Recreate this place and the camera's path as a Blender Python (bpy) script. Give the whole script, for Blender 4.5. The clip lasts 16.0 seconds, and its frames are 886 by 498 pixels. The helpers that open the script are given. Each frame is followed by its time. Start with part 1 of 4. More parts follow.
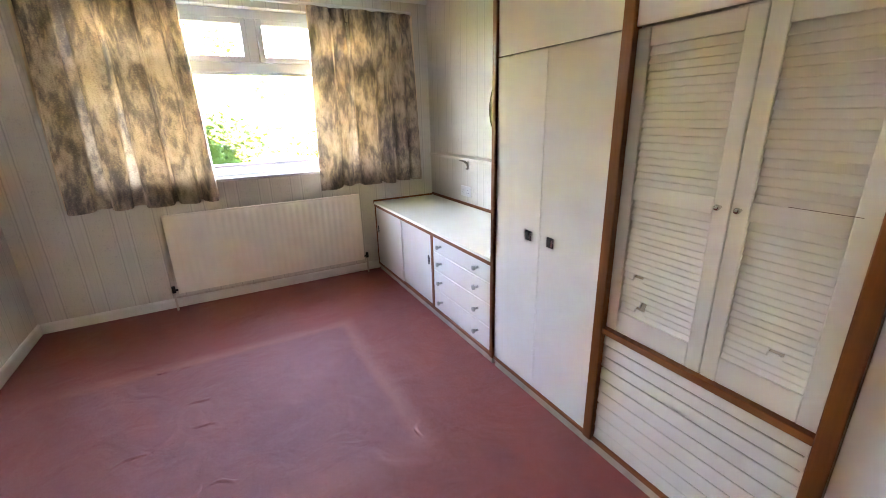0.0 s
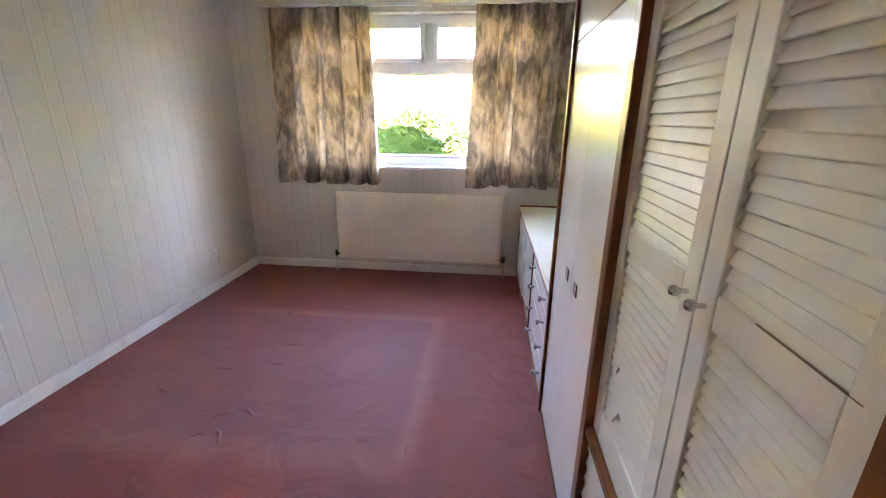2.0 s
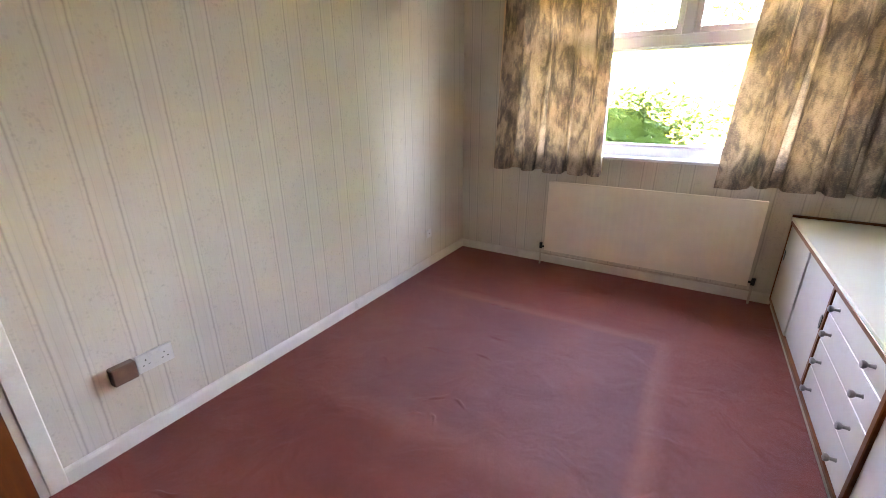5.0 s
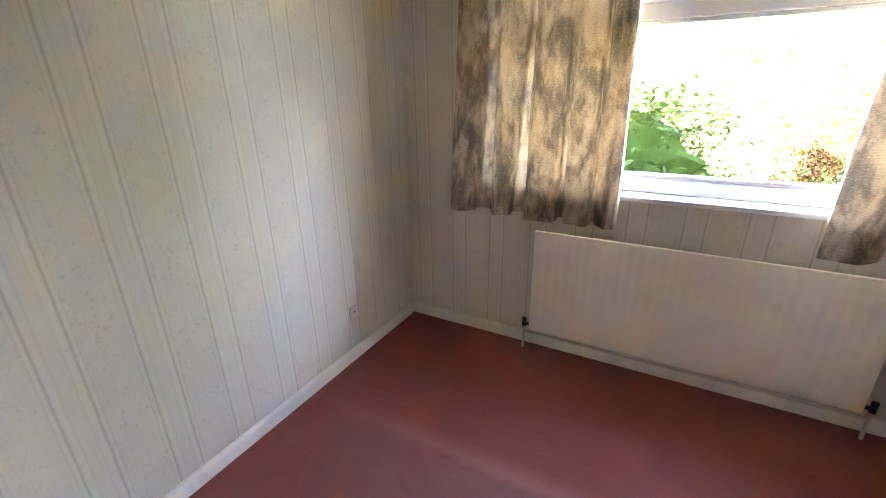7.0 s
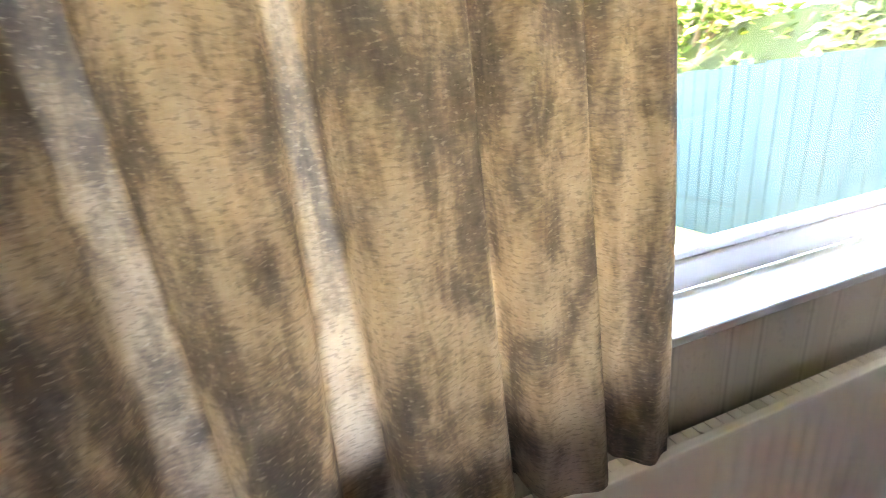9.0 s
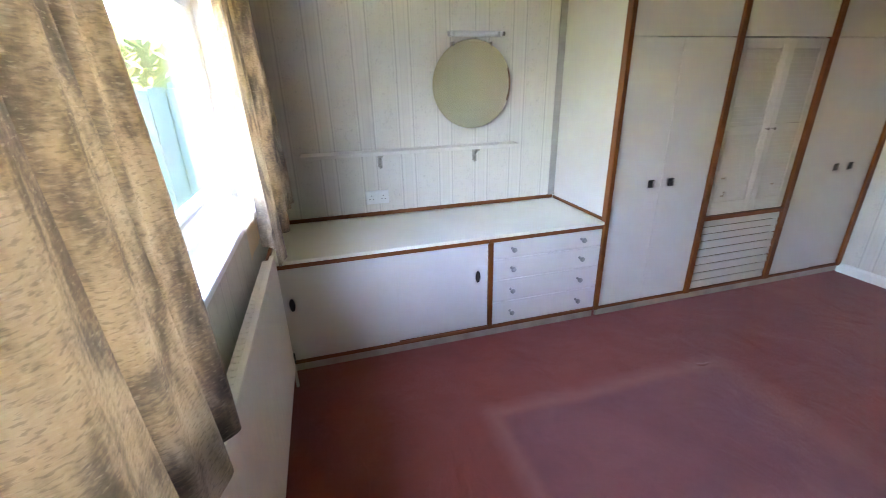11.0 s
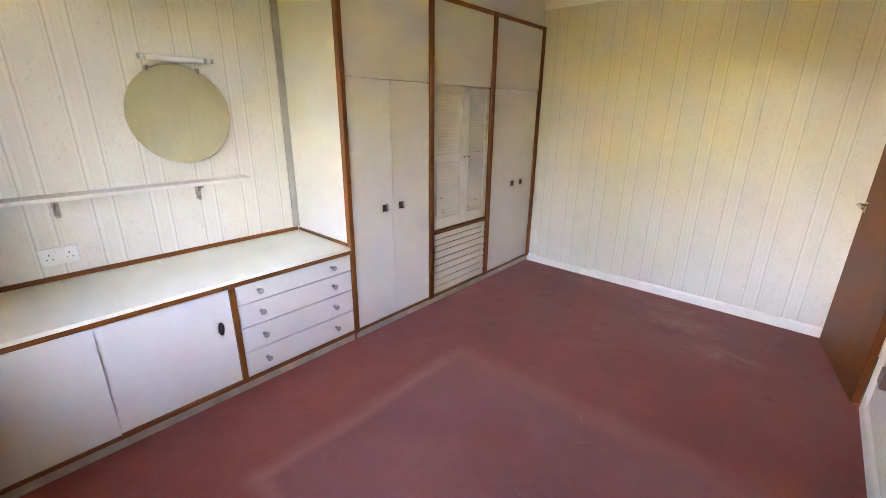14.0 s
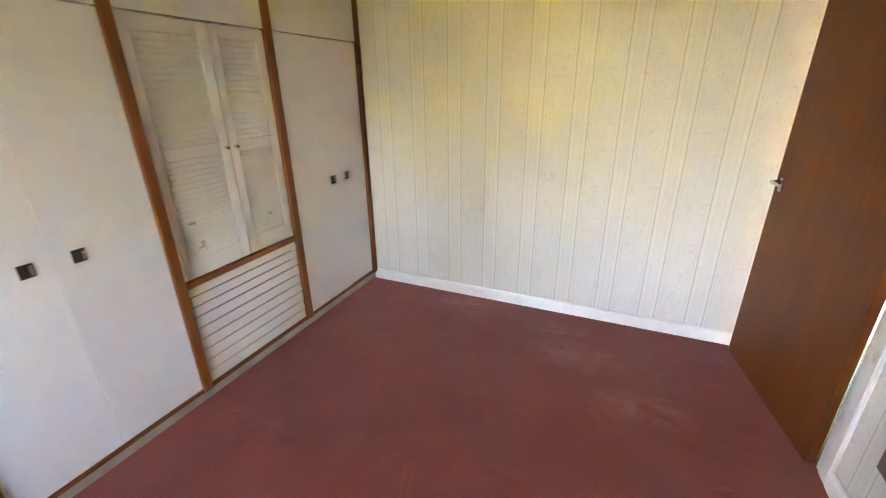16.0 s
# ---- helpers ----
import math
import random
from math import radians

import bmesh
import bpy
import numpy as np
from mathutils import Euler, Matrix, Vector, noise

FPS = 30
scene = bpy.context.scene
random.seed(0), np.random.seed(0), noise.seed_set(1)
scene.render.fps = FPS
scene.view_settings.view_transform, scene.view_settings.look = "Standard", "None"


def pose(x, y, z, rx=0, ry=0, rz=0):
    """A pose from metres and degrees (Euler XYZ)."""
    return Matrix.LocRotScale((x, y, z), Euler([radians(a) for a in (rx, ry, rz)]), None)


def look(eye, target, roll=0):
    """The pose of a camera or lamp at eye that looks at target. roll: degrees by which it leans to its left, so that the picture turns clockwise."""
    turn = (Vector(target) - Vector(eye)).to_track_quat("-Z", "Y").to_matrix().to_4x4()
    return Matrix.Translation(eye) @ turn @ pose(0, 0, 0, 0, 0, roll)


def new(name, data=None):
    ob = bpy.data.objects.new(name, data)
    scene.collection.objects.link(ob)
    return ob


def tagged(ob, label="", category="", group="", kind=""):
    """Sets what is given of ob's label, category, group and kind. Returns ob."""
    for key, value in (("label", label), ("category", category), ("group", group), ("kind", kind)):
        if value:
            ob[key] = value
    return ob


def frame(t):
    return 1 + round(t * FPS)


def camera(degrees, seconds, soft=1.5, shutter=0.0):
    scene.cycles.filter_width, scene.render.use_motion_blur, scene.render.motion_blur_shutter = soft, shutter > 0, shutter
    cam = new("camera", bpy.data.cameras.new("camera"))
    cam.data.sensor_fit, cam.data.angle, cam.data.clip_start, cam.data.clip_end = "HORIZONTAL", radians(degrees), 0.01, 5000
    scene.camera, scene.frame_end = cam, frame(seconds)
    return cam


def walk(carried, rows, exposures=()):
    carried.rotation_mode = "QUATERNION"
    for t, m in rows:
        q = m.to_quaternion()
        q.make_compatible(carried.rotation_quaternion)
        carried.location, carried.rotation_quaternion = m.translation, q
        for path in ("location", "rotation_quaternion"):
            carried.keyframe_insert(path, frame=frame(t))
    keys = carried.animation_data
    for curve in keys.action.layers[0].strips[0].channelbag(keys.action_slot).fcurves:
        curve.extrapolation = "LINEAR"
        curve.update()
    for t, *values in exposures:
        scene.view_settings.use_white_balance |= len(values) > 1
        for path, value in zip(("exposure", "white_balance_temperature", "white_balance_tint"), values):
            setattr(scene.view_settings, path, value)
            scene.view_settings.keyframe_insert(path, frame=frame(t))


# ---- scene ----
cam = camera(94.2, 16.0, soft=0.8, shutter=0.16)
PATH = [
    (0, (1.281, -3.603, 1.387), (2.177, -1.925, 0.767), -1.5),
    (0.5, (1.556, -3.572, 1.351), (2.423, -1.887, 0.713), 0.2),
    (1, (1.832, -3.511, 1.347), (2.46, -1.748, 0.644), 1.5),
    (1.5, (2.077, -3.555, 1.347), (2.284, -1.692, 0.647), 1.2),
    (2, (2.191, -3.582, 1.365), (1.991, -1.686, 0.762), 0.6),
    (2.5, (2.11, -3.674, 1.427), (1.712, -1.785, 0.904), 1.0),
    (3, (2.084, -3.682, 1.424), (1.457, -1.852, 0.916), 1.1),
    (3.5, (2.07, -3.668, 1.395), (1.195, -1.956, 0.845), 0.9),
    (3.7, (2.067, -3.667, 1.381), (1.089, -2.019, 0.81), 0.6),
    (5.8, (1.768, -3.199, 1.396), (0.828, -1.588, 0.673), -0.3),
    (6, (1.769, -3.116, 1.388), (0.963, -1.421, 0.696), -0.2),
    (6.5, (1.623, -2.698, 1.37), (0.913, -0.96, 0.679), -1.3),
    (7, (1.447, -2.166, 1.447), (0.541, -0.531, 0.737), -0.9),
    (7.5, (1.135, -1.84, 1.381), (0.395, -0.053, 0.873), -2.6),
    (8, (0.973, -1.293, 1.415), (0.273, 0.501, 0.873), -3.8),
    (10.3, (0.581, -0.321, 1.403), (2.423, -0.244, 0.629), -3.6),
    (10.5, (0.556, -0.33, 1.413), (2.396, -0.422, 0.635), -2.9),
    (11, (0.511, -0.36, 1.426), (2.302, -0.852, 0.683), -1.5),
    (11.5, (0.489, -0.388, 1.442), (2.189, -1.178, 0.743), -0.5),
    (12, (0.474, -0.414, 1.466), (2.06, -1.433, 0.799), -0.0),
    (12.5, (0.472, -0.426, 1.461), (1.929, -1.641, 0.827), -0.1),
    (13, (0.451, -0.465, 1.471), (1.796, -1.803, 0.837), 0.1),
    (13.5, (0.447, -0.474, 1.458), (1.727, -1.876, 0.828), 0.4),
    (14, (0.458, -0.478, 1.446), (1.72, -1.896, 0.815), 0.6),
    (14.5, (0.491, -0.481, 1.422), (1.776, -1.877, 0.789), 0.4),
    (15, (0.541, -0.741, 1.395), (1.774, -2.154, 0.7), -1.9),
    (15.5, (0.659, -1.182, 1.383), (1.711, -2.73, 0.68), 0.2),
    (16, (0.828, -1.653, 1.368), (1.592, -3.349, 0.632), -0.8),
]
walk(cam, [(t, look(eye, target, roll)) for t, eye, target, roll in PATH],
     exposures=[(0.0, 7.7, 7650, 35), (0.5, 7.75, 7650, 35), (1.5, 7.58, 7200, 37), (3.0, 7.33, 7800, 42), (3.5, 7.34, 8400, 45), (6.0, 7.58, 7700, 35), (7.0, 7.5, 7500, 35), (7.5, 7.32, 7500, 33), (8.0, 7.2, 7500, 32),
                (10.5, 7.0, 6850, 32), (11.0, 7.15, 6800, 33), (12.5, 7.4, 7550, 35), (13.0, 7.48, 7850, 38), (14.5, 7.5, 8100, 38), (15.0, 7.44, 8100, 36), (16.0, 7.6, 8050, 33)])

# ---- light: sky, sun from behind the house, daylight through the one window ----
world = bpy.data.worlds.new("world")
scene.world = world
world.use_nodes = True
wn = world.node_tree
bg = wn.nodes["Background"]
sky = wn.nodes.new("ShaderNodeTexSky")
sky.sky_type = "NISHITA"
sky.sun_disc = False
sky.sun_elevation = radians(24)
sky.sun_rotation = radians(192)
wn.links.new(sky.outputs[0], bg.inputs[0])
bg.inputs[1].default_value = 0.15
sun_data = bpy.data.lights.new("sun", "SUN")
sun_data.energy, sun_data.angle, sun_data.color = 4.2, radians(0.6), (1.0, 0.95, 0.86)
sun = new("sun", sun_data)
sun_way = Vector((math.sin(radians(192)) * math.cos(radians(24)), math.cos(radians(192)) * math.cos(radians(24)), math.sin(radians(24))))
sun.matrix_basis = look(sun_way * 30, (0, 0, 0))

# ---- plan, in metres: window wall at y = 0, its left corner at x = 0 ----
EAST, SOUTH, CEIL = 3.10, -4.085, 2.40
FRONT = 2.487                       # face of the fitted cupboards
WX0, WX1, WZ0, WZ1 = 0.50, 2.62, 0.945, 2.16   # window opening
DY0, DY1, DZ = -4.05, -3.25, 2.03   # doorway in the left wall


# ---- materials ----
class Mat:
    """A node material with a Principled shader and short hands for its nodes."""

    def __init__(self, name, rough=0.5, metal=0.0, spec=0.5):
        self.m = bpy.data.materials.new(name)
        self.m.use_nodes = True
        self.t = self.m.node_tree
        self.b = self.t.nodes["Principled BSDF"]
        self.b.inputs["Roughness"].default_value = rough
        self.b.inputs["Metallic"].default_value = metal
        self.b.inputs["Specular IOR Level"].default_value = spec

    def n(self, kind, **values):
        node = self.t.nodes.new("ShaderNode" + kind)
        for k, v in values.items():
            if k.startswith("_"):
                node.inputs[k[1:].replace("_", " ")].default_value = v
            else:
                setattr(node, k, v)
        return node

    def link(self, a, b):
        self.t.links.new(a, b)

    def math(self, op, a, b=0.0, clamp=False):
        node = self.n("Math", operation=op, use_clamp=clamp)
        for i, v in enumerate((a, b)):
            if isinstance(v, (int, float)):
                node.inputs[i].default_value = v
            else:
                self.link(v, node.inputs[i])
        return node.outputs[0]

    def place(self, kind="pos"):
        if kind == "pos":
            return self.n("NewGeometry").outputs["Position"]
        return self.n("TexCoord").outputs["UV" if kind == "uv" else "Object"]

    def scaled(self, vec, s):
        node = self.n("Mapping")
        node.inputs["Scale"].default_value = s if isinstance(s, tuple) else (s, s, s)
        self.link(vec, node.inputs["Vector"])
        return node.outputs[0]

    def noise(self, vec, scale, detail=4.0, rough=0.55, distort=0.0):
        node = self.n("TexNoise", _Scale=scale, _Detail=detail, _Roughness=rough, _Distortion=distort)
        self.link(vec, node.inputs["Vector"])
        return node.outputs["Fac"]

    def ramp(self, fac, *stops):
        node = self.n("ValToRGB")
        e = node.color_ramp.elements
        while len(e) < len(stops):
            e.new(0.5)
        for el, (pos, col) in zip(e, stops):
            el.position = pos
            el.color = (*col, 1) if len(col) == 3 else col
        self.link(fac, node.inputs[0])
        return node.outputs[0]

    def mix(self, fac, a, b, blend="MIX"):
        node = self.n("Mix", data_type="RGBA", blend_type=blend)
        for sock, v in ((node.inputs[0], fac), (node.inputs[6], a), (node.inputs[7], b)):
            if isinstance(v, (int, float)):
                sock.default_value = v
            elif isinstance(v, tuple):
                sock.default_value = (*v, 1)
            else:
                self.link(v, sock)
        return node.outputs[2]

    def color(self, v):
        if isinstance(v, tuple):
            self.b.inputs["Base Color"].default_value = (*v, 1)
        else:
            self.link(v, self.b.inputs["Base Color"])
        return self

    def rough(self, v):
        self.link(v, self.b.inputs["Roughness"])
        return self

    def bump(self, height, strength=0.3, distance=0.002):
        node = self.n("Bump", _Strength=strength, _Distance=distance)
        self.link(height, node.inputs["Height"])
        prev = self.b.inputs["Normal"]
        if prev.links:
            self.link(prev.links[0].from_socket, node.inputs["Normal"])
        self.link(node.outputs[0], prev)
        return self


def plain(name, col, rough=0.5, metal=0.0, vary=0.08, scale=14.0, bump=0.08):
    """Paint or plastic with a faint mottle, two scales of wear and a little relief."""
    k = Mat(name, rough, metal)
    p = k.place()
    f = k.noise(p, scale, 5)
    fine = k.noise(p, scale * 14, 3)
    dark = tuple(c * (1 - 2 * vary) for c in col)
    light = tuple(min(1, c * (1 + vary)) for c in col)
    k.color(k.mix(0.25, k.ramp(f, (0.3, dark), (0.7, light)), k.ramp(fine, (0.3, dark), (0.7, light))))
    k.rough(k.math("ADD", k.math("MULTIPLY", f, 0.16), rough - 0.08))
    if bump:
        k.bump(fine, bump, 0.001)
    return k.m


def dense_growth(name, col):
    """The shaded inside of a shrub: matt, mottled at two scales."""
    k = Mat(name, 1.0, spec=0.0)
    p = k.place()
    f = k.math("ADD", k.math("MULTIPLY", k.noise(p, 9, 4), 0.5), k.math("MULTIPLY", k.noise(p, 45, 4, 0.7), 0.5))
    k.color(k.ramp(f, (0.35, tuple(c * 0.35 for c in col)), (0.65, tuple(c * 1.5 for c in col))))
    k.bump(f, 1.0, 0.06)
    return k.m


def wallpaper(name, axis):
    """Cream embossed vinyl paper: pairs of thin ribs, fine vertical grain, faint sprigs between the pairs."""
    k = Mat(name, 0.5)
    p = k.place()
    sep = k.n("SeparateXYZ")
    k.link(p, sep.inputs[0])
    u = sep.outputs[axis]
    wob = k.math("MULTIPLY", k.math("SUBTRACT", k.noise(k.scaled(p, (1, 1, 9)), 1.6, 2), 0.5), 0.006)
    u = k.math("ADD", u, wob)
    turn = k.math("FRACT", k.math("DIVIDE", k.math("ADD", u, 10.0 + 0.018), 0.245))

    def line(at, half):
        d = k.math("ABSOLUTE", k.math("SUBTRACT", turn, at))
        return k.math("SUBTRACT", 1.0, k.math("DIVIDE", d, half), clamp=True)

    ribs = k.math("MAXIMUM", line(0.2, 0.022), line(0.556, 0.022))
    fine = k.math("MAXIMUM", k.math("MAXIMUM", line(0.135, 0.012), line(0.622, 0.012)), k.math("MAXIMUM", line(0.30, 0.010), line(0.455, 0.010)))
    ribs = k.math("MAXIMUM", ribs, k.math("MULTIPLY", fine, 0.38))
    # Pale lines beside the ribs: the embossing's highlights, painted into the colour.
    rib_highlight = k.math("MAXIMUM", k.math("MAXIMUM", line(0.247, 0.042), line(0.508, 0.042)), k.math("MAXIMUM", line(0.163, 0.02), line(0.595, 0.02)))
    band = k.math("MULTIPLY", line(0.378, 0.16), 4.0, clamp=True)
    grain = k.noise(k.scaled(p, (1, 1, 0.03)), 210, 3)
    curl = k.n("TexVoronoi", feature="DISTANCE_TO_EDGE", _Scale=62.0)
    k.link(p, curl.inputs["Vector"])
    sprig = k.math("ADD", k.math("MULTIPLY", k.noise(k.scaled(p, (1, 1, 0.7)), 26, 5, 0.65, 1.6), 0.86), k.math("MULTIPLY", curl.outputs["Distance"], 0.42))
    blot = k.noise(p, 1.7, 3)
    base = k.ramp(blot, (0.3, (0.615, 0.575, 0.485)), (0.7, (0.69, 0.64, 0.55)))
    base = k.mix(k.math("MULTIPLY", k.math("SUBTRACT", grain, 0.35), 0.5, clamp=True), base, (0.46, 0.42, 0.355))
    spots = k.math("MULTIPLY", k.math("SUBTRACT", sprig, 0.53), 4.0, clamp=True)
    wide = k.math("SUBTRACT", 1.0, band)
    base = k.mix(k.math("MULTIPLY", spots, k.math("MULTIPLY", wide, 0.8)), base, (0.47, 0.43, 0.36))
    base = k.mix(k.math("MULTIPLY", rib_highlight, 0.2), base, (0.78, 0.745, 0.665))
    base = k.mix(k.math("MULTIPLY", ribs, 0.58), base, (0.36, 0.32, 0.26))
    k.color(base)
    k.bump(k.math("SUBTRACT", k.math("ADD", k.math("MULTIPLY", grain, 0.25), k.math("MULTIPLY", sprig, 0.35)), k.math("MULTIPLY", ribs, 0.9)), 0.25, 0.0012)
    return k.m


def carpet_material():
    """Dusky red cut pile, with the less faded plum patch where a bed stood and a paler rim round it."""
    k = Mat("carpet", 0.64, spec=0.36)
    p = k.place()
    sep = k.n("SeparateXYZ")
    k.link(p, sep.inputs[0])
    warp = k.math("MULTIPLY", k.math("SUBTRACT", k.noise(p, 2.3, 3), 0.5), 0.22)
    x = k.math("ADD", sep.outputs[0], k.math("MULTIPLY", warp, 0.35))
    y = k.math("ADD", sep.outputs[1], k.math("MULTIPLY", warp, 0.35))
    xl = k.math("ADD", sep.outputs[0], k.math("MULTIPLY", warp, 3.0))

    def step(v, edge, soft):
        return k.math("DIVIDE", k.math("SUBTRACT", v, edge - soft), 2 * soft, clamp=True)

    def patch(g, soft):
        a = k.math("MULTIPLY", step(xl, 0.42 - g, 0.3), k.math("SUBTRACT", 1.0, step(x, 1.85 + g, soft)))
        b = k.math("MULTIPLY", step(y, -2.22 - g, soft + 0.04), k.math("SUBTRACT", 1.0, step(y, -1.0 + g, soft)))
        return k.math("MULTIPLY", a, b)

    inner, outer = patch(0.0, 0.02), patch(0.075, 0.04)
    rim = k.math("SUBTRACT", outer, inner, clamp=True)
    pile = k.noise(p, 420, 2)
    tuft = k.math("ADD", k.math("MULTIPLY", k.noise(p, 60, 4, 0.7), 0.65), k.math("MULTIPLY", k.noise(p, 12, 5, 0.65, 0.8), 0.35))
    wear = k.noise(p, 2.6, 5, 0.6, 0.6)
    red = k.ramp(wear, (0.2, (0.205, 0.031, 0.017)), (0.5, (0.25, 0.041, 0.022)), (0.8, (0.29, 0.058, 0.032)))
    plum = k.ramp(wear, (0.25, (0.21, 0.052, 0.046)), (0.75, (0.275, 0.080, 0.067)))
    col = k.mix(inner, red, plum)
    col = k.mix(k.math("MULTIPLY", rim, 0.3), col, (0.50, 0.22, 0.17))
    for cx, cy, rad in ((0.95, -3.64, 0.30), (1.12, -3.86, 0.22), (1.75, -3.92, 0.26), (0.62, -3.35, 0.25)):
        d = k.math("ADD", k.math("POWER", k.math("SUBTRACT", sep.outputs[0], cx), 2.0), k.math("POWER", k.math("MULTIPLY", k.math("SUBTRACT", sep.outputs[1], cy), 1.9), 2.0))
        spot = k.math("SUBTRACT", 1.0, k.math("DIVIDE", d, rad * rad), clamp=True)
        col = k.mix(k.math("MULTIPLY", k.math("MULTIPLY", spot, k.math("MULTIPLY", k.math("SUBTRACT", k.noise(p, 6, 6, 0.65, 1.5), 0.38), 4.0, clamp=True)), 0.3), col, (0.50, 0.24, 0.18))
    shade = k.ramp(k.math("ADD", k.math("MULTIPLY", pile, 0.5), k.math("MULTIPLY", tuft, 0.5)), (0.3, (0.72, 0.72, 0.72)), (0.7, (1.12, 1.12, 1.12)))
    k.color(k.mix(1.0, col, shade, "MULTIPLY"))
    k.b.inputs["Sheen Weight"].default_value = 0.12
    k.b.inputs["Sheen Roughness"].default_value = 0.5
    k.bump(k.noise(p, 4.5, 4, 0.55, 0.9), 0.5, 0.026)
    k.bump(k.math("ADD", pile, tuft), 0.6, 0.004)
    return k.m


def wood(name, dark, light, along=2, rough=0.4, coat=0.0):
    k = Mat(name, rough, spec=0.28)
    p = k.place("obj")
    s = [34.0, 34.0, 34.0]
    s[along] = 1.6
    g = k.noise(k.scaled(p, tuple(s)), 1.0, 6, 0.62, 0.7)
    s2 = [5.0, 5.0, 5.0]
    s2[along] = 0.5
    broad = k.noise(k.scaled(p, tuple(s2)), 1.0, 3, 0.5, 1.5)
    col = k.ramp(k.math("ADD", k.math("MULTIPLY", g, 0.6), k.math("MULTIPLY", broad, 0.4)), (0.32, dark), (0.68, light))
    k.color(col)
    k.rough(k.math("ADD", k.math("MULTIPLY", g, 0.2), rough - 0.1))
    k.b.inputs["Coat Weight"].default_value = coat
    k.b.inputs["Coat Roughness"].default_value = 0.15
    k.bump(g, 0.12, 0.001)
    return k.m


def gloss_paint(name, col, rough=0.22, grime=0.5):
    """Old brushed gloss paint: yellowed, faintly streaked, with fingermarks."""
    k = Mat(name, rough, spec=0.26)
    p = k.place()
    big = k.noise(p, 2.2, 4)
    streak = k.noise(k.scaled(p, (1, 1, 0.06)), 70, 3)
    smear = k.noise(p, 9, 6, 0.7, 0.8)
    c2 = tuple(c * m for c, m in zip(col, (0.93, 0.91, 0.87)))
    base = k.ramp(big, (0.3, c2), (0.7, col))
    base = k.mix(k.math("MULTIPLY", k.math("SUBTRACT", smear, 0.60), grime, clamp=True), base, (0.45, 0.40, 0.33))
    k.color(base)
    k.rough(k.math("ADD", k.math("MULTIPLY", big, 0.12), rough - 0.05))
    k.bump(k.math("ADD", streak, k.math("MULTIPLY", big, 2.0)), 0.05, 0.001)
    return k.m


def curtain_material(name, through_light, reverse=0.0):
    """Printed cotton in blotches of oatmeal, taupe and slate, short dashes along the weave, letting light through."""
    k = Mat(name, 0.9, spec=0.15)
    uv = k.place("uv")
    nz = k.n("TexNoise", _Scale=45.0, _Detail=4.0)
    k.link(uv, nz.inputs["Vector"])
    sc = k.n("VectorMath", operation="SCALE")
    sc.inputs["Scale"].default_value = 0.005
    k.link(nz.outputs["Color"], sc.inputs[0])
    warped = k.n("VectorMath", operation="ADD")
    k.link(uv, warped.inputs[0])
    k.link(sc.outputs[0], warped.inputs[1])

    def dabs(across, up, low, gain):
        d = k.noise(k.scaled(warped.outputs[0], (across, up, 1)), 1.0, 2, 0.5)
        return k.math("MULTIPLY", k.math("SUBTRACT", d, low), gain, clamp=True)

    wet = k.noise(k.scaled(uv, (1, 0.5, 1)), 7.5, 4, 0.55, 0.5)
    patchy = k.noise(k.scaled(uv, (1.3, 0.45, 1)), 21.0, 3, 0.6, 0.3)
    f = k.math("ADD", k.math("MULTIPLY", wet, 0.62), k.math("MULTIPLY", patchy, 0.38))
    f = k.math("ADD", f, k.math("MULTIPLY", k.math("SUBTRACT", k.noise(k.scaled(warped.outputs[0], (75, 190, 1)), 1.0, 3, 0.6), 0.5), 0.16))
    f = k.math("ADD", k.math("MULTIPLY", k.math("SUBTRACT", f, 0.50), 1.5), 0.497)
    col = k.ramp(f, (0.32, (0.140, 0.122, 0.116)), (0.43, (0.235, 0.198, 0.176)), (0.50, (0.37, 0.30, 0.24)), (0.57, (0.51, 0.415, 0.325)), (0.70, (0.62, 0.525, 0.425)))
    pink = k.math("MULTIPLY", k.math("SUBTRACT", k.noise(uv, 16.0, 3), 0.55), 3.0, clamp=True)
    col = k.mix(k.math("MULTIPLY", pink, 0.35), col, (0.50, 0.33, 0.25))
    col = k.mix(k.math("MULTIPLY", dabs(82, 240, 0.54, 10.0), 0.42), col, (0.17, 0.145, 0.14))
    col = k.mix(k.math("MULTIPLY", dabs(85, 210, 0.59, 9.0), 0.36), col, (0.68, 0.60, 0.51))
    petal = k.n("TexVoronoi", _Scale=42.0)
    k.link(k.scaled(uv, (1, 0.7, 1)), petal.inputs["Vector"])
    spray = k.math("MULTIPLY", k.math("SUBTRACT", k.noise(uv, 5.0, 2), 0.63), 14.0, clamp=True)
    disc = k.math("MULTIPLY", k.math("SUBTRACT", 0.42, petal.outputs["Distance"]), 8.0, clamp=True)
    col = k.mix(k.math("MULTIPLY", k.math("MULTIPLY", disc, spray), 0.6), col, (0.64, 0.54, 0.39))
    if reverse:
        col = k.mix(reverse, col, (0.86, 0.83, 0.78))
    k.color(col)
    weave = k.noise(k.scaled(uv, (400, 400, 1)), 1.0, 2)
    k.bump(weave, 0.3, 0.001)
    tr = k.n("BsdfTranslucent")
    k.link(k.mix(1.0, col, (1.0, 0.85, 0.63), "MULTIPLY"), tr.inputs[0])
    mx = k.n("MixShader")
    mx.inputs[0].default_value = through_light
    k.link(k.b.outputs[0], mx.inputs[1])
    k.link(tr.outputs[0], mx.inputs[2])
    k.link(mx.outputs[0], k.t.nodes["Material Output"].inputs["Surface"])
    return k.m


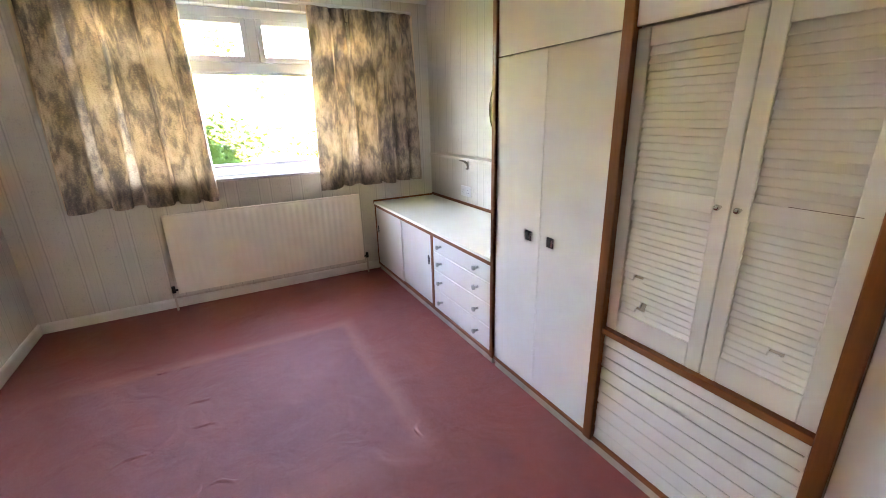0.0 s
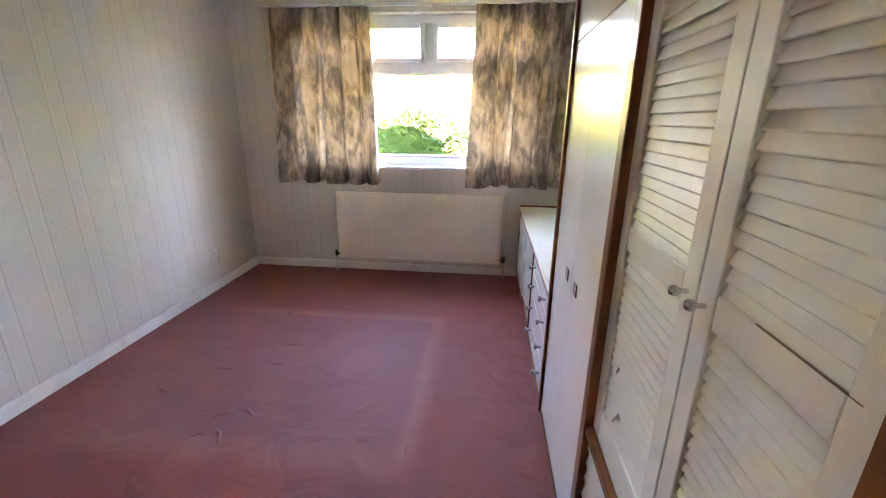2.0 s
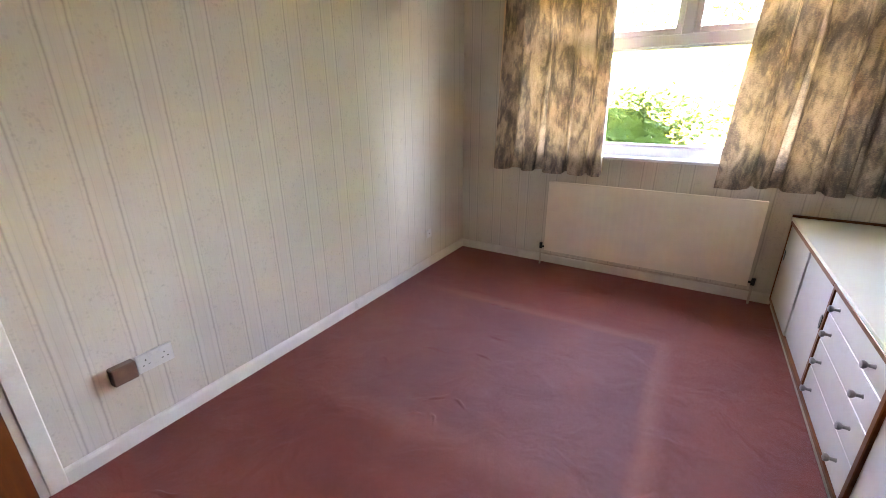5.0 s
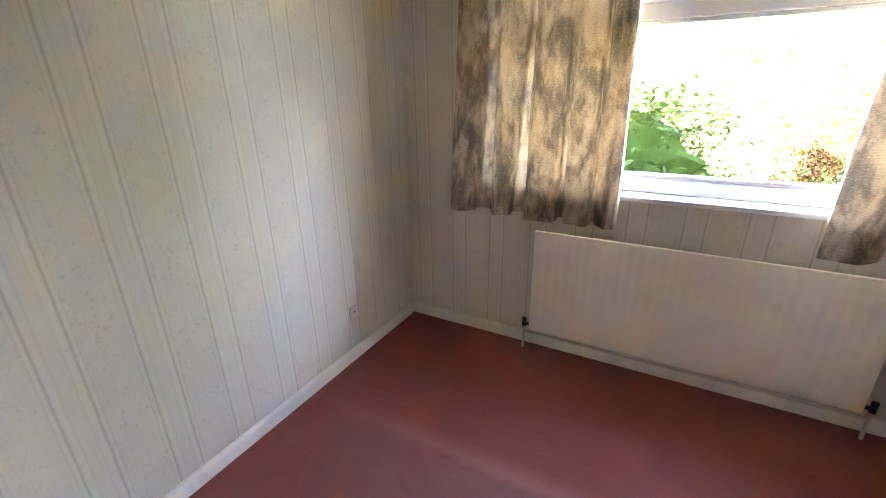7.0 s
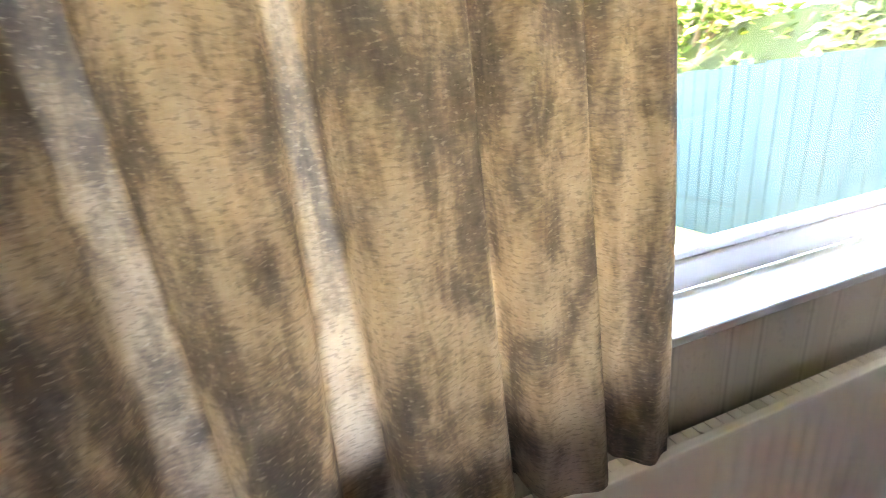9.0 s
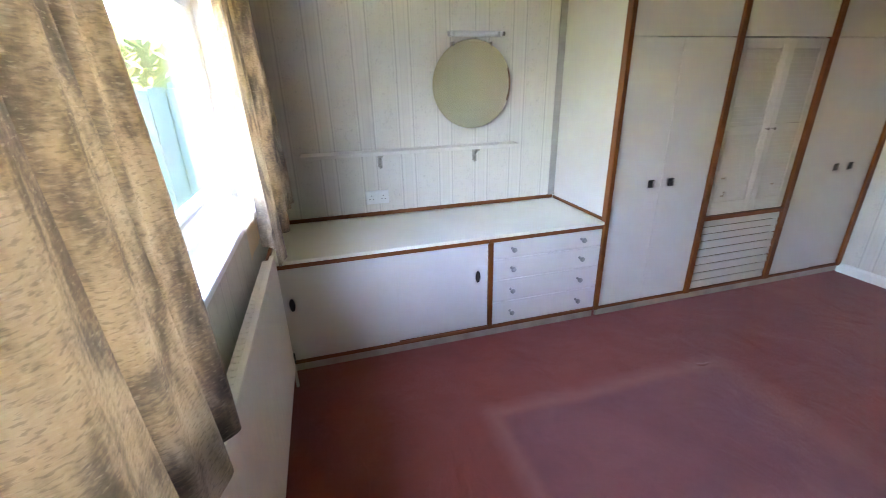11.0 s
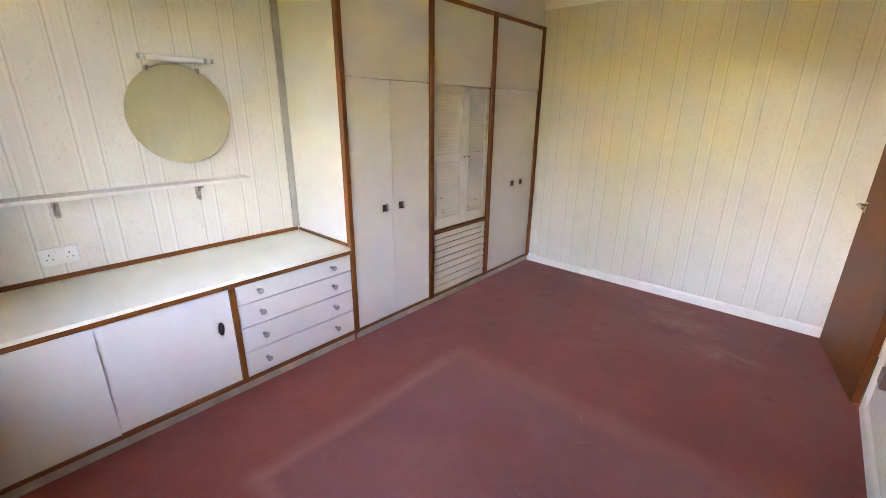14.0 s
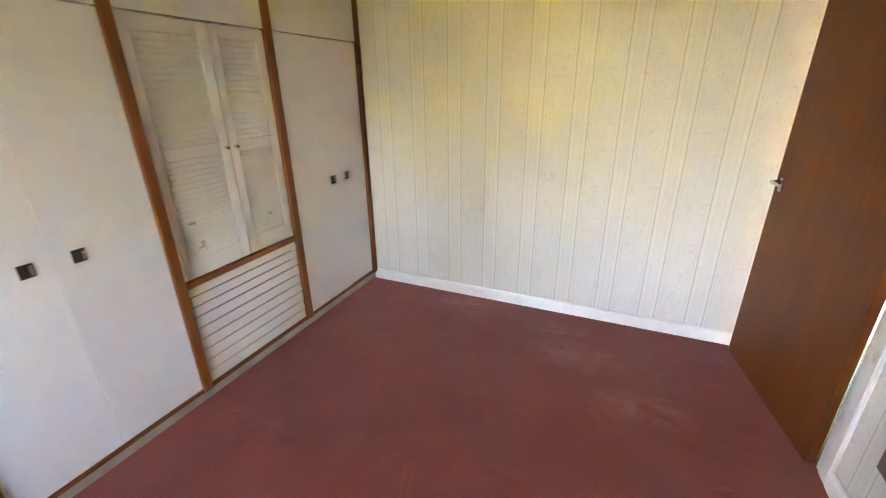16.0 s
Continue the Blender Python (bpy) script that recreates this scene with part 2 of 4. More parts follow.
def glass_material():
    k = Mat("window_glass", 0.02)
    clear = k.n("BsdfTransparent")
    clear.inputs[0].default_value = (0.96, 0.98, 0.97, 1)
    shine = k.n("BsdfGlossy")
    shine.inputs["Roughness"].default_value = 0.02
    fr = k.n("LayerWeight")
    mx = k.n("MixShader")
    k.link(k.math("ADD", k.math("MULTIPLY", k.math("POWER", fr.outputs["Facing"], 5.0), 0.6), 0.02), mx.inputs[0])
    k.link(clear.outputs[0], mx.inputs[1])
    k.link(shine.outputs[0], mx.inputs[2])
    k.link(mx.outputs[0], k.t.nodes["Material Output"].inputs["Surface"])
    return k.m


def hazy_mirror():
    """Yellow-tinted mirror; an uneven diffuse part adds a pale haze that brightens the reflection."""
    k = Mat("mirror_silver", 0.03)
    k.color((0.93, 0.91, 0.64))
    haze = k.noise(k.place(), 9, 5, 0.6)
    k.link(k.math("ADD", k.math("MULTIPLY", haze, -0.10), 0.88), k.b.inputs["Metallic"])
    return k.m


def leaves_material(name, dark, light):
    k = Mat(name, 0.75, spec=0.08)
    r = k.n("NewGeometry").outputs["Random Per Island"]
    col = k.ramp(r, (0.0, dark), (1.0, light))
    k.color(col)
    tr = k.n("BsdfTranslucent")
    k.link(col, tr.inputs[0])
    mx = k.n("MixShader")
    mx.inputs[0].default_value = 0.2
    k.link(k.b.outputs[0], mx.inputs[1])
    k.link(tr.outputs[0], mx.inputs[2])
    k.link(mx.outputs[0], k.t.nodes["Material Output"].inputs["Surface"])
    return k.m


def grass_material():
    k = Mat("grass", 0.9)
    p = k.place()
    k.color(k.mix(k.noise(p, 0.5, 5), k.ramp(k.noise(p, 60, 3), (0.3, (0.10, 0.14, 0.015)), (0.7, (0.21, 0.25, 0.03))), (0.25, 0.25, 0.045)))
    k.bump(k.noise(p, 60, 3), 0.6, 0.02)
    return k.m


PAPER_X, PAPER_Y = wallpaper("wallpaper_x", 0), wallpaper("wallpaper_y", 1)
CARPET = carpet_material()
CEILING = plain("ceiling_paint", (0.80, 0.79, 0.76), 0.8, 0, 0.03, 5, 0.25)
SKIRT = plain("skirting_gloss", (0.76, 0.73, 0.66), 0.3, 0, 0.05, 8)
FRAME = plain("window_frame_white", (0.80, 0.81, 0.81), 0.3, 0, 0.02, 6)
DOORS = gloss_paint("cupboard_paint", (0.73, 0.695, 0.655), 0.16, 0.25)
LOUVRE = gloss_paint("louvre_paint", (0.68, 0.635, 0.565), 0.5, 0.4)
TOP = gloss_paint("worktop_laminate", (0.80, 0.77, 0.66), 0.3, 0.06)
# Darker copy of the cupboard paint: the end panel's shade is in its colour.
PANEL_SHADE = gloss_paint("end_panel_shade", (0.60, 0.57, 0.51), 0.3, 0.15)
SATIN = plain("satin_aluminium", (0.36, 0.35, 0.335), 0.45, 0.55, 0.12, 60, 0.02)
SCRIBE = plain("scribe_paint", (0.36, 0.33, 0.29), 0.6, 0, 0.1, 12)
PLINTH = plain("plinth_paint", (0.42, 0.33, 0.26), 0.5, 0, 0.15, 10)
TRIM = wood("teak_trim", (0.125, 0.033, 0.005), (0.245, 0.070, 0.010), 2, 0.45, 0.1)
TRIM_H = wood("teak_trim_level", (0.125, 0.033, 0.005), (0.245, 0.070, 0.010), 1, 0.45, 0.1)
DOORWOOD = wood("door_veneer", (0.098, 0.022, 0.0025), (0.172, 0.043, 0.005), 2, 0.5, 0.08)
DOOREDGE = wood("door_edge_wood", (0.36, 0.19, 0.08), (0.50, 0.29, 0.13), 2, 0.5)
RAD = plain("radiator_enamel", (0.86, 0.80, 0.69), 0.35, 0, 0.03, 7)
PIPE = plain("painted_pipe", (0.60, 0.53, 0.44), 0.4, 0, 0.1, 20)
DARK = plain("dark_bronze", (0.035, 0.028, 0.024), 0.35, 0.4, 0.2, 60)
CHROME = plain("dull_chrome", (0.62, 0.61, 0.60), 0.25, 1.0, 0.1, 80, 0.02)
PLASTIC = plain("white_plastic", (0.70, 0.69, 0.66), 0.3, 0, 0.02, 20, 0)
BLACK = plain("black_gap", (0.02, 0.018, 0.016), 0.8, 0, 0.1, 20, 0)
BROWN_PLASTIC = plain("brown_plastic", (0.16, 0.09, 0.06), 0.4, 0, 0.1, 30, 0)
SHADE = plain("lampshade_cloth", (0.40, 0.22, 0.12), 0.8, 0, 0.1, 40, 0.2)
CLOTH, RETURN, HEM = curtain_material("curtain_cloth", 0.125), curtain_material("curtain_fold_cloth", 0.9, 0.88), curtain_material("curtain_hem_cloth", 0.03)
GLASS = glass_material()
MIRROR = hazy_mirror()
BRICK = plain("outer_render", (0.5, 0.42, 0.36), 0.9, 0, 0.1, 3)


# ---- building blocks ----
def add_box(bm, x0, x1, y0, y1, z0, z1, bevel=0.0, seg=1):
    made = bmesh.ops.create_cube(bm, size=1.0, matrix=Matrix.LocRotScale(((x0 + x1) / 2, (y0 + y1) / 2, (z0 + z1) / 2), None, (abs(x1 - x0), abs(y1 - y0), abs(z1 - z0))))
    if bevel:
        edges = {e for v in made["verts"] for e in v.link_edges}
        bmesh.ops.bevel(bm, geom=list(edges), offset=bevel, segments=seg, affect="EDGES", profile=0.5)
    return bm


def box(x0, x1, y0, y1, z0, z1, bevel=0.0, seg=1):
    return add_box(bmesh.new(), x0, x1, y0, y1, z0, z1, bevel, seg)


def add_tube(bm, a, b, r, r2=None, sides=16):
    a, b = Vector(a), Vector(b)
    turn = (b - a).to_track_quat("Z", "Y").to_matrix().to_4x4()
    bmesh.ops.create_cone(bm, cap_ends=True, segments=sides, radius1=r, radius2=r if r2 is None else r2, depth=(b - a).length, matrix=Matrix.Translation((a + b) / 2) @ turn)
    return bm


def tube(a, b, r, r2=None, sides=16):
    return add_tube(bmesh.new(), a, b, r, r2, sides)


def lathe(profile, origin, axis="z", sides=32):
    """A turned shape: profile of (radius, height) pairs round the axis through origin."""
    bm = bmesh.new()
    rings = []
    o = Vector(origin)
    for r, h in profile:
        ring = []
        for i in range(sides):
            a = 2 * math.pi * i / sides
            c, s = r * math.cos(a), r * math.sin(a)
            ring.append(bm.verts.new(o + (Vector((c, s, h)) if axis == "z" else Vector((h, c, s)))))
        rings.append(ring)
    for p, q in zip(rings, rings[1:]):
        for i in range(sides):
            j = (i + 1) % sides
            bm.faces.new((p[i], p[j], q[j], q[i]))
    bm.faces.new(rings[0])
    bm.faces.new(rings[-1])
    bmesh.ops.recalc_face_normals(bm, faces=bm.faces[:])
    return bm


def extrude_profile(points, a, b, along):
    """A closed profile of (u, z) pairs, drawn straight along x or y from a to b."""
    bm = bmesh.new()
    ends = []
    for at in (a, b):
        ends.append([bm.verts.new((at, u, z) if along == "x" else (u, at, z)) for u, z in points])
    n = len(points)
    for i in range(n):
        j = (i + 1) % n
        bm.faces.new((ends[0][i], ends[0][j], ends[1][j], ends[1][i]))
    bm.faces.new(ends[0])
    bm.faces.new(ends[1])
    bmesh.ops.recalc_face_normals(bm, faces=bm.faces[:])
    return bm


def shift_of(ob):
    v = Vector((0, 0, 0))
    while ob:
        v += ob.location
        ob = ob.parent
    return v


def part(name, bm, material, parent=None, label="", smooth=False):
    """Links a bmesh, drawn in world places, as one mesh object under a thing or a part."""
    if parent is not None:
        bmesh.ops.translate(bm, verts=bm.verts[:], vec=-shift_of(parent))
    me = bpy.data.meshes.new(name)
    bm.to_mesh(me)
    bm.free()
    me.materials.append(material)
    if smooth:
        me.shade_smooth()
        me.set_sharp_from_angle(angle=radians(40))
    ob = new(name, me)
    if parent is not None:
        ob.parent = parent
    return tagged(ob, label)


def thing(name, x, y, z, label, category, group=""):
    ob = new(name)
    ob.empty_display_size = 0.1
    ob.location = (x, y, z)
    return tagged(ob, label, category, group)


def structure(name, bm, material, label, category, smooth=False):
    return tagged(part(name, bm, material, None, label, smooth), "", category, "", "structure")


# ---- floor, walls, ceiling ----
T = 0.12
structure("floor", box(0, EAST, SOUTH, 0, -0.12, 0), CARPET, "worn dusky red fitted carpet with an unfaded plum patch", "carpet")
north = box(-T, WX0, 0, 0.165, -0.3, 2.6)
add_box(north, WX1, EAST + T, 0, 0.165, -0.3, 2.6)
add_box(north, WX0, WX1, 0, 0.165, -0.3, WZ0)
add_box(north, WX0, WX1, 0, 0.165, WZ1, 2.6)
structure("wall_north", north, PAPER_X, "cream striped vinyl wallpaper round a window", "wall")
west = box(-T, 0, DY1, 0, -0.12, 2.6)
add_box(west, -T, 0, SOUTH, DY0, -0.12, 2.6)
add_box(west, -T, 0, DY0, DY1, DZ, 2.6)
structure("wall_west", west, PAPER_Y, "cream wallpaper with pairs of embossed vertical stripes", "wall")
structure("wall_east", box(EAST, EAST + T, SOUTH, 0, -0.12, 2.6), PAPER_Y, "cream striped wallpaper behind the mirror and shelf", "wall")
structure("wall_south", box(-T, EAST + T, SOUTH - T, SOUTH, -0.12, 2.6), PAPER_X, "cream striped wallpaper, yellowed towards the top", "wall")
structure("ceiling", box(0, EAST, SOUTH, 0, CEIL, 2.6), CEILING, "white painted plaster ceiling", "ceiling")
# Unseen roof, added so that its shadow falls over the near shrubs.
structure("roof", extrude_profile([(SOUTH - 0.5, 2.605), (0.6, 2.605), (0.6, 2.66), (-1.9, 4.5), (SOUTH - 0.5, 2.66)], -6.0, 8.0, "x"), BRICK, "unseen plain pitched roof, added to shade the near garden", "roof")


def cove(to_wall, a, b, along, sign):
    pts = [(to_wall, 2.295), (to_wall + sign * 0.008, 2.29), (to_wall + sign * 0.014, 2.302)]
    for i in range(7):
        t = math.pi / 2 * i / 6
        pts.append((to_wall + sign * (0.014 + 0.075 * (1 - math.cos(t))), 2.302 + 0.075 * math.sin(t)))
    pts += [(to_wall + sign * 0.102, 2.386), (to_wall + sign * 0.102, CEIL - 0.001), (to_wall, CEIL - 0.001)]
    return extrude_profile(pts, a, b, along)


for nm, prof in (("north", cove(-0.001, 0, EAST, "x", -1)), ("west", cove(0.001, SOUTH + 0.102, -0.102, "y", 1)), ("south", cove(SOUTH + 0.001, 0, EAST, "x", 1))):
    structure("trim_" + nm, prof, CEILING, "white concave plaster coving", "coving", True)


def skirting(wall, a, b, along, sign, name):
    pts = [(wall, 0.0), (wall + sign * 0.016, 0.0), (wall + sign * 0.016, 0.058), (wall + sign * 0.012, 0.068), (wall + sign * 0.005, 0.074), (wall, 0.074)]
    structure(name, extrude_profile(pts, a, b, along), SKIRT, "white gloss painted skirting board", "skirting board")


skirting(-0.001, 0.016, FRONT + 0.01, "x", -1, "baseboard_north")
skirting(0.001, DY1 + 0.06, 0, "y", 1, "baseboard_west")
skirting(SOUTH + 0.001, 0, FRONT, "x", 1, "baseboard_south")

# landing behind the doorway, closed off with plain walls
structure("floor_landing", box(-1.3, 0, SOUTH - 0.3, DY1 + 0.4, -0.12, -0.004), plain("landing_carpet", (0.05, 0.11, 0.075), 0.95, 0, 0.2, 40), "dark green landing carpet", "carpet")
land = box(-1.42, -1.3, SOUTH - 0.3, DY1 + 0.4, -0.12, 2.6)
add_box(land, -1.3, -T - 0.001, DY1 + 0.4, DY1 + 0.5, -0.12, 2.6)
add_box(land, -1.3, -T - 0.001, SOUTH - 0.4, SOUTH - 0.3, -0.12, 2.6)
add_box(land, -1.3, -T - 0.001, SOUTH - 0.3, DY1 + 0.4, 2.4, 2.6)
structure("wall_landing", land, CEILING, "plain pale landing walls", "wall")

# ---- door and its lining ----
lining = box(-T - 0.01, 0.012, DY1 - 0.03, DY1, 0, DZ)
add_box(lining, -T - 0.01, 0.012, DY0, DY0 + 0.03, 0, DZ)
add_box(lining, -T - 0.01, 0.012, DY0 + 0.03, DY1 - 0.03, DZ - 0.03, DZ)
structure("door_frame", lining, SKIRT, "white painted door lining", "door frame")
arch = box(0.0005, 0.018, DY1, DY1 + 0.06, 0, DZ + 0.06, 0.004)
add_box(arch, 0.0005, 0.018, SOUTH + 0.017, DY0, 0, DZ + 0.06, 0.002)
add_box(arch, 0.0005, 0.018, DY0, DY1, DZ, DZ + 0.06, 0.004)
structure("trim_door", arch, SKIRT, "white painted architrave", "architrave")

door = thing("door", 0, 0, 0, "flush teak-veneered bedroom door, slightly ajar, with lever handle", "door")
DW = 0.742
part("leaf", box(0, 0.036, -DW, 0, 0.008, 1.985, 0.0015), DOORWOOD, door)
part("edge_lipping", box(0.001, 0.035, -DW - 0.004, -DW + 0.0005, 0.010, 1.983), DOOREDGE, door, "pale wood edge lipping")
part("latch_plate", box(0.009, 0.027, -DW - 0.0055, -DW - 0.003, 0.88, 0.95), CHROME, door, "dull metal latch plate")
for side, x0 in (("in", 0.036), ("out", 0.0)):
    s = 1 if side == "in" else -1
    rose = part("handle_plate", box(x0 + s * 0.0005, x0 + s * 0.007, -DW + 0.035, -DW + 0.065, 0.90, 0.965, 0.002), CHROME, door, "dull aluminium handle plate")
    lever = tube((x0 + s * 0.006, -DW + 0.05, 0.945), (x0 + s * 0.045, -DW + 0.05, 0.945), 0.009)
    add_tube(lever, (x0 + s * 0.042, -DW + 0.045, 0.945), (x0 + s * 0.046, -DW + 0.155, 0.94), 0.0085, 0.007)
    part("lever", lever, CHROME, rose, "dull aluminium lever", True)
door.matrix_basis = pose(0.016, DY1 - 0.034, 0, 0, 0, 10.5)

# ---- window ----
FY0, FY1 = 0.085, 0.150
win = tagged(new("window_1"), "white plastic window with two top lights over one wide pane", "window", "", "structure")
win.location = (1.68, FY0, WZ0)
MX, TZ = 1.675, 1.765
FZ0 = 0.968


def bar(name, x0, x1, z0, z1, y0=FY0, y1=FY1):
    return part(name, box(x0, x1, y0, y1, z0, z1, 0.006, 2), FRAME, win)


bar("frame_jamb", WX0, WX0 + 0.062, FZ0, WZ1)
bar("frame_jamb", WX1 - 0.062, WX1, FZ0, WZ1)
bar("frame_head", WX0 + 0.062, WX1 - 0.062, WZ1 - 0.062, WZ1)
bar("frame_bottom", WX0 + 0.062, WX1 - 0.062, FZ0, FZ0 + 0.07)
bar("transom", WX0 + 0.062, WX1 - 0.062, TZ - 0.035, TZ + 0.035)
bar("mullion", MX - 0.035, MX + 0.035, TZ + 0.035, WZ1 - 0.062)
for x0, x1 in ((WX0 + 0.062, MX - 0.035), (MX + 0.035, WX1 - 0.062)):
    z0, z1 = TZ + 0.035, WZ1 - 0.062
    sash = box(x0, x0 + 0.04, FY0 - 0.012, FY1 - 0.01, z0, z1, 0.004)
    add_box(sash, x1 - 0.04, x1, FY0 - 0.012, FY1 - 0.01, z0, z1, 0.004)
    add_box(sash, x0 + 0.04, x1 - 0.04, FY0 - 0.012, FY1 - 0.01, z0, z0 + 0.04, 0.004)
    add_box(sash, x0 + 0.04, x1 - 0.04, FY0 - 0.012, FY1 - 0.01, z1 - 0.04, z1, 0.004)
    s = part("top_sash", sash, FRAME, win)
    p = part("pane", box(x0 + 0.035, x1 - 0.035, 0.112, 0.120, z0 + 0.035, z1 - 0.035), GLASS, s)
    p.visible_shadow = False
    part("catch", box((x0 + x1) / 2 - 0.05, (x0 + x1) / 2 + 0.05, FY0 - 0.03, FY0 - 0.0125, z0 + 0.008, z0 + 0.026, 0.004), FRAME, s)
bead = box(WX0 + 0.062, WX0 + 0.084, FY0 + 0.008, FY1 - 0.01, FZ0 + 0.07, TZ - 0.035, 0.004)
add_box(bead, WX1 - 0.084, WX1 - 0.062, FY0 + 0.008, FY1 - 0.01, FZ0 + 0.07, TZ - 0.035, 0.004)
add_box(bead, WX0 + 0.084, WX1 - 0.084, FY0 + 0.008, FY1 - 0.01, FZ0 + 0.07, FZ0 + 0.09, 0.004)
add_box(bead, WX0 + 0.084, WX1 - 0.084, FY0 + 0.008, FY1 - 0.01, TZ - 0.055, TZ - 0.035, 0.004)
gl = part("glazing_bead", bead, FRAME, win)
p = part("pane", box(WX0 + 0.08, WX1 - 0.08, 0.112, 0.120, FZ0 + 0.086, TZ - 0.051), GLASS, gl)
p.visible_shadow = False
structure("window_sill", box(WX0 - 0.03, WX1 + 0.03, -0.045, FY0 + 0.003, WZ0 - 0.001, FZ0, 0.006, 3), FRAME, "white painted window board", "window sill")
structure("window_reveal", box(WX0 + 0.0005, WX0 + 0.004, 0.001, FY0, FZ0, WZ1), FRAME, "white painted window reveal", "window reveal")
structure("window_reveal", box(WX1 - 0.004, WX1 - 0.0005, 0.001, FY0, FZ0, WZ1), FRAME, "white painted window reveal", "window reveal")


# ---- curtains ----
def pleat_spans(pleats, seed, v):
    """Shares of the width at which each pleat begins, ends and the hollow after it ends, at depth v down the drop."""
    total, at, spans = sum(r + h for r, h in pleats), 0.0, []
    for c, (r, h) in enumerate(pleats):
        give = h * (0.50 + 0.22 * math.sin(4.0 * v + 1.9 * c + seed)) * (1 - v * v)
        spans.append((at, at + (r + give) / total, at + (r + h) / total))
        at += (r + h) / total
    return spans


def fold_returns(x0, x1, z0, z1, pleats, seed, flare, y_mid):
    """The overlapping cloth of the gathers, lying behind each pleat."""
    bm = bmesh.new()
    uv = bm.loops.layers.uv.new("UVMap")
    rows, cols = 16, 6
    for c in range(len(pleats)):
        grid = []
        for j in range(rows + 1):
            v = j / rows
            a, b, _ = pleat_spans(pleats, seed, v)[c]
            line = []
            for i in range(cols + 1):
                u = a - 0.004 + (b - a + 0.008) * i / cols
                x = x0 + (x1 - x0) * u + flare * (u - 0.5) * v
                line.append((bm.verts.new((x, y_mid + 0.049 + 0.006 * math.sin(math.pi * i / cols), z1 + (z0 + 0.012 - z1) * v)), (u + 9.0, 1.3 * v)))
            grid.append(line)
        for p, q in zip(grid, grid[1:]):
            for i in range(cols):
                quad = (p[i], p[i + 1], q[i + 1], q[i])
                f = bm.faces.new([k[0] for k in quad])
                f.smooth = True
                for loop, k in zip(f.loops, quad):
                    loop[uv].uv = k[1]
    return bm


def curtain_sheet(x0, x1, z0, z1, pleats, seed, flare, y_mid, push=0.0, amp=0.075, outer=0, top_depth=0.45):
    """A hanging sheet of (ridge, hollow) widths: round pleats standing into the room, flat hollows near the glass between them."""
    rnd = random.Random(seed)
    rise, flat, rows = 18, 6, 30
    total = sum(r + h for r, h in pleats)
    deep = [rnd.uniform(0.8, 1.15) * min(1.2, 0.35 + 5.5 * r / total * (x1 - x0)) for r, h in pleats]
    lean = [rnd.uniform(-0.5, 0.5) for _ in pleats]
    drop = [rnd.uniform(-0.009, 0.009) for _ in pleats]
    bm = bmesh.new()
    uv = bm.loops.layers.uv.new("UVMap")
    grid = []
    for j in range(rows + 1):
        v = j / rows
        z_row = z1 + (z0 - z1) * v
        line = []
        for c, (at, end_r, end_h) in enumerate(pleat_spans(pleats, seed, v)):
            wide_r, wide_h = end_r - at, end_h - end_r
            for i in range(rise + flat):
                if i < rise:
                    g = i / rise
                    turn = 0.35 + 0.65 * g if outer > 0 and c == 0 else g * 0.65 if outer < 0 and c == len(pleats) - 1 else g
                    lift = math.sin(math.pi * turn) ** 0.6
                    side = math.sin(2 * math.pi * turn)
                    u = at + wide_r * g
                else:
                    g = (i - rise) / flat
                    lift, side = -0.06 * math.sin(math.pi * g), 0.0
                    u = at + wide_r + wide_h * g
                depth = amp * deep[c] * (top_depth + (1 - top_depth) * v ** 0.7)
                y = y_mid + 0.045 + push - depth * lift + 0.004 * math.sin(9 * u + 5 * v + seed) - 0.010 * v * v
                y -= 0.012 * lift * math.sin(3 * math.pi * g + 4 * v + c) * math.sin(math.pi * g) if i < rise else 0.0
                back = max(0.0, 1 - (u if outer < 0 else 1 - u) / 0.05) if outer else 0.0
                y += (-0.022 - y) * back * back * (3 - 2 * back)
                x = x0 + (x1 - x0) * u + flare * (u - 0.5) * v - 0.13 * wide_r * (x1 - x0) * side * deep[c] * (0.4 + 0.6 * v)
                x += lean[c] * 0.018 * lift * v * v + 0.004 * math.sin(7 * v + c * 2.3) * lift
                line.append((x, y, z_row + (drop[c] - 0.010) * lift * v * v))
        if outer >= 0:
            line.append((x0 + (x1 - x0) + flare * 0.5 * v, -0.022 if outer else y_mid + 0.045 + push, z_row))
        grid.append(line)
    run = [0.0]
    mid = grid[int(rows * 0.75)]
    for p, q in zip(mid, mid[1:]):
        run.append(run[-1] + math.dist(p, q))
    made = [[bm.verts.new(p) for p in line] for line in grid]
    for j in range(rows):
        for i in range(len(run) - 1):
            f = bm.faces.new((made[j][i], made[j][i + 1], made[j + 1][i + 1], made[j + 1][i]))
            f.smooth = True
            for loop, (jj, ii) in zip(f.loops, ((j, i), (j, i + 1), (j + 1, i + 1), (j + 1, i))):
                loop[uv].uv = (run[ii] + seed * 3.1, z1 + (z0 - z1) * jj / rows)
    return bm


def hem_sheet(z_hem, *args, **kw):
    """The turned-up foot of the same sheet, a few millimetres behind it."""
    bm = curtain_sheet(*args, **kw)
    bmesh.ops.bisect_plane(bm, geom=bm.verts[:] + bm.edges[:] + bm.faces[:], plane_co=(0, 0, z_hem), plane_no=(0, 0, 1), clear_outer=True)
    return bm


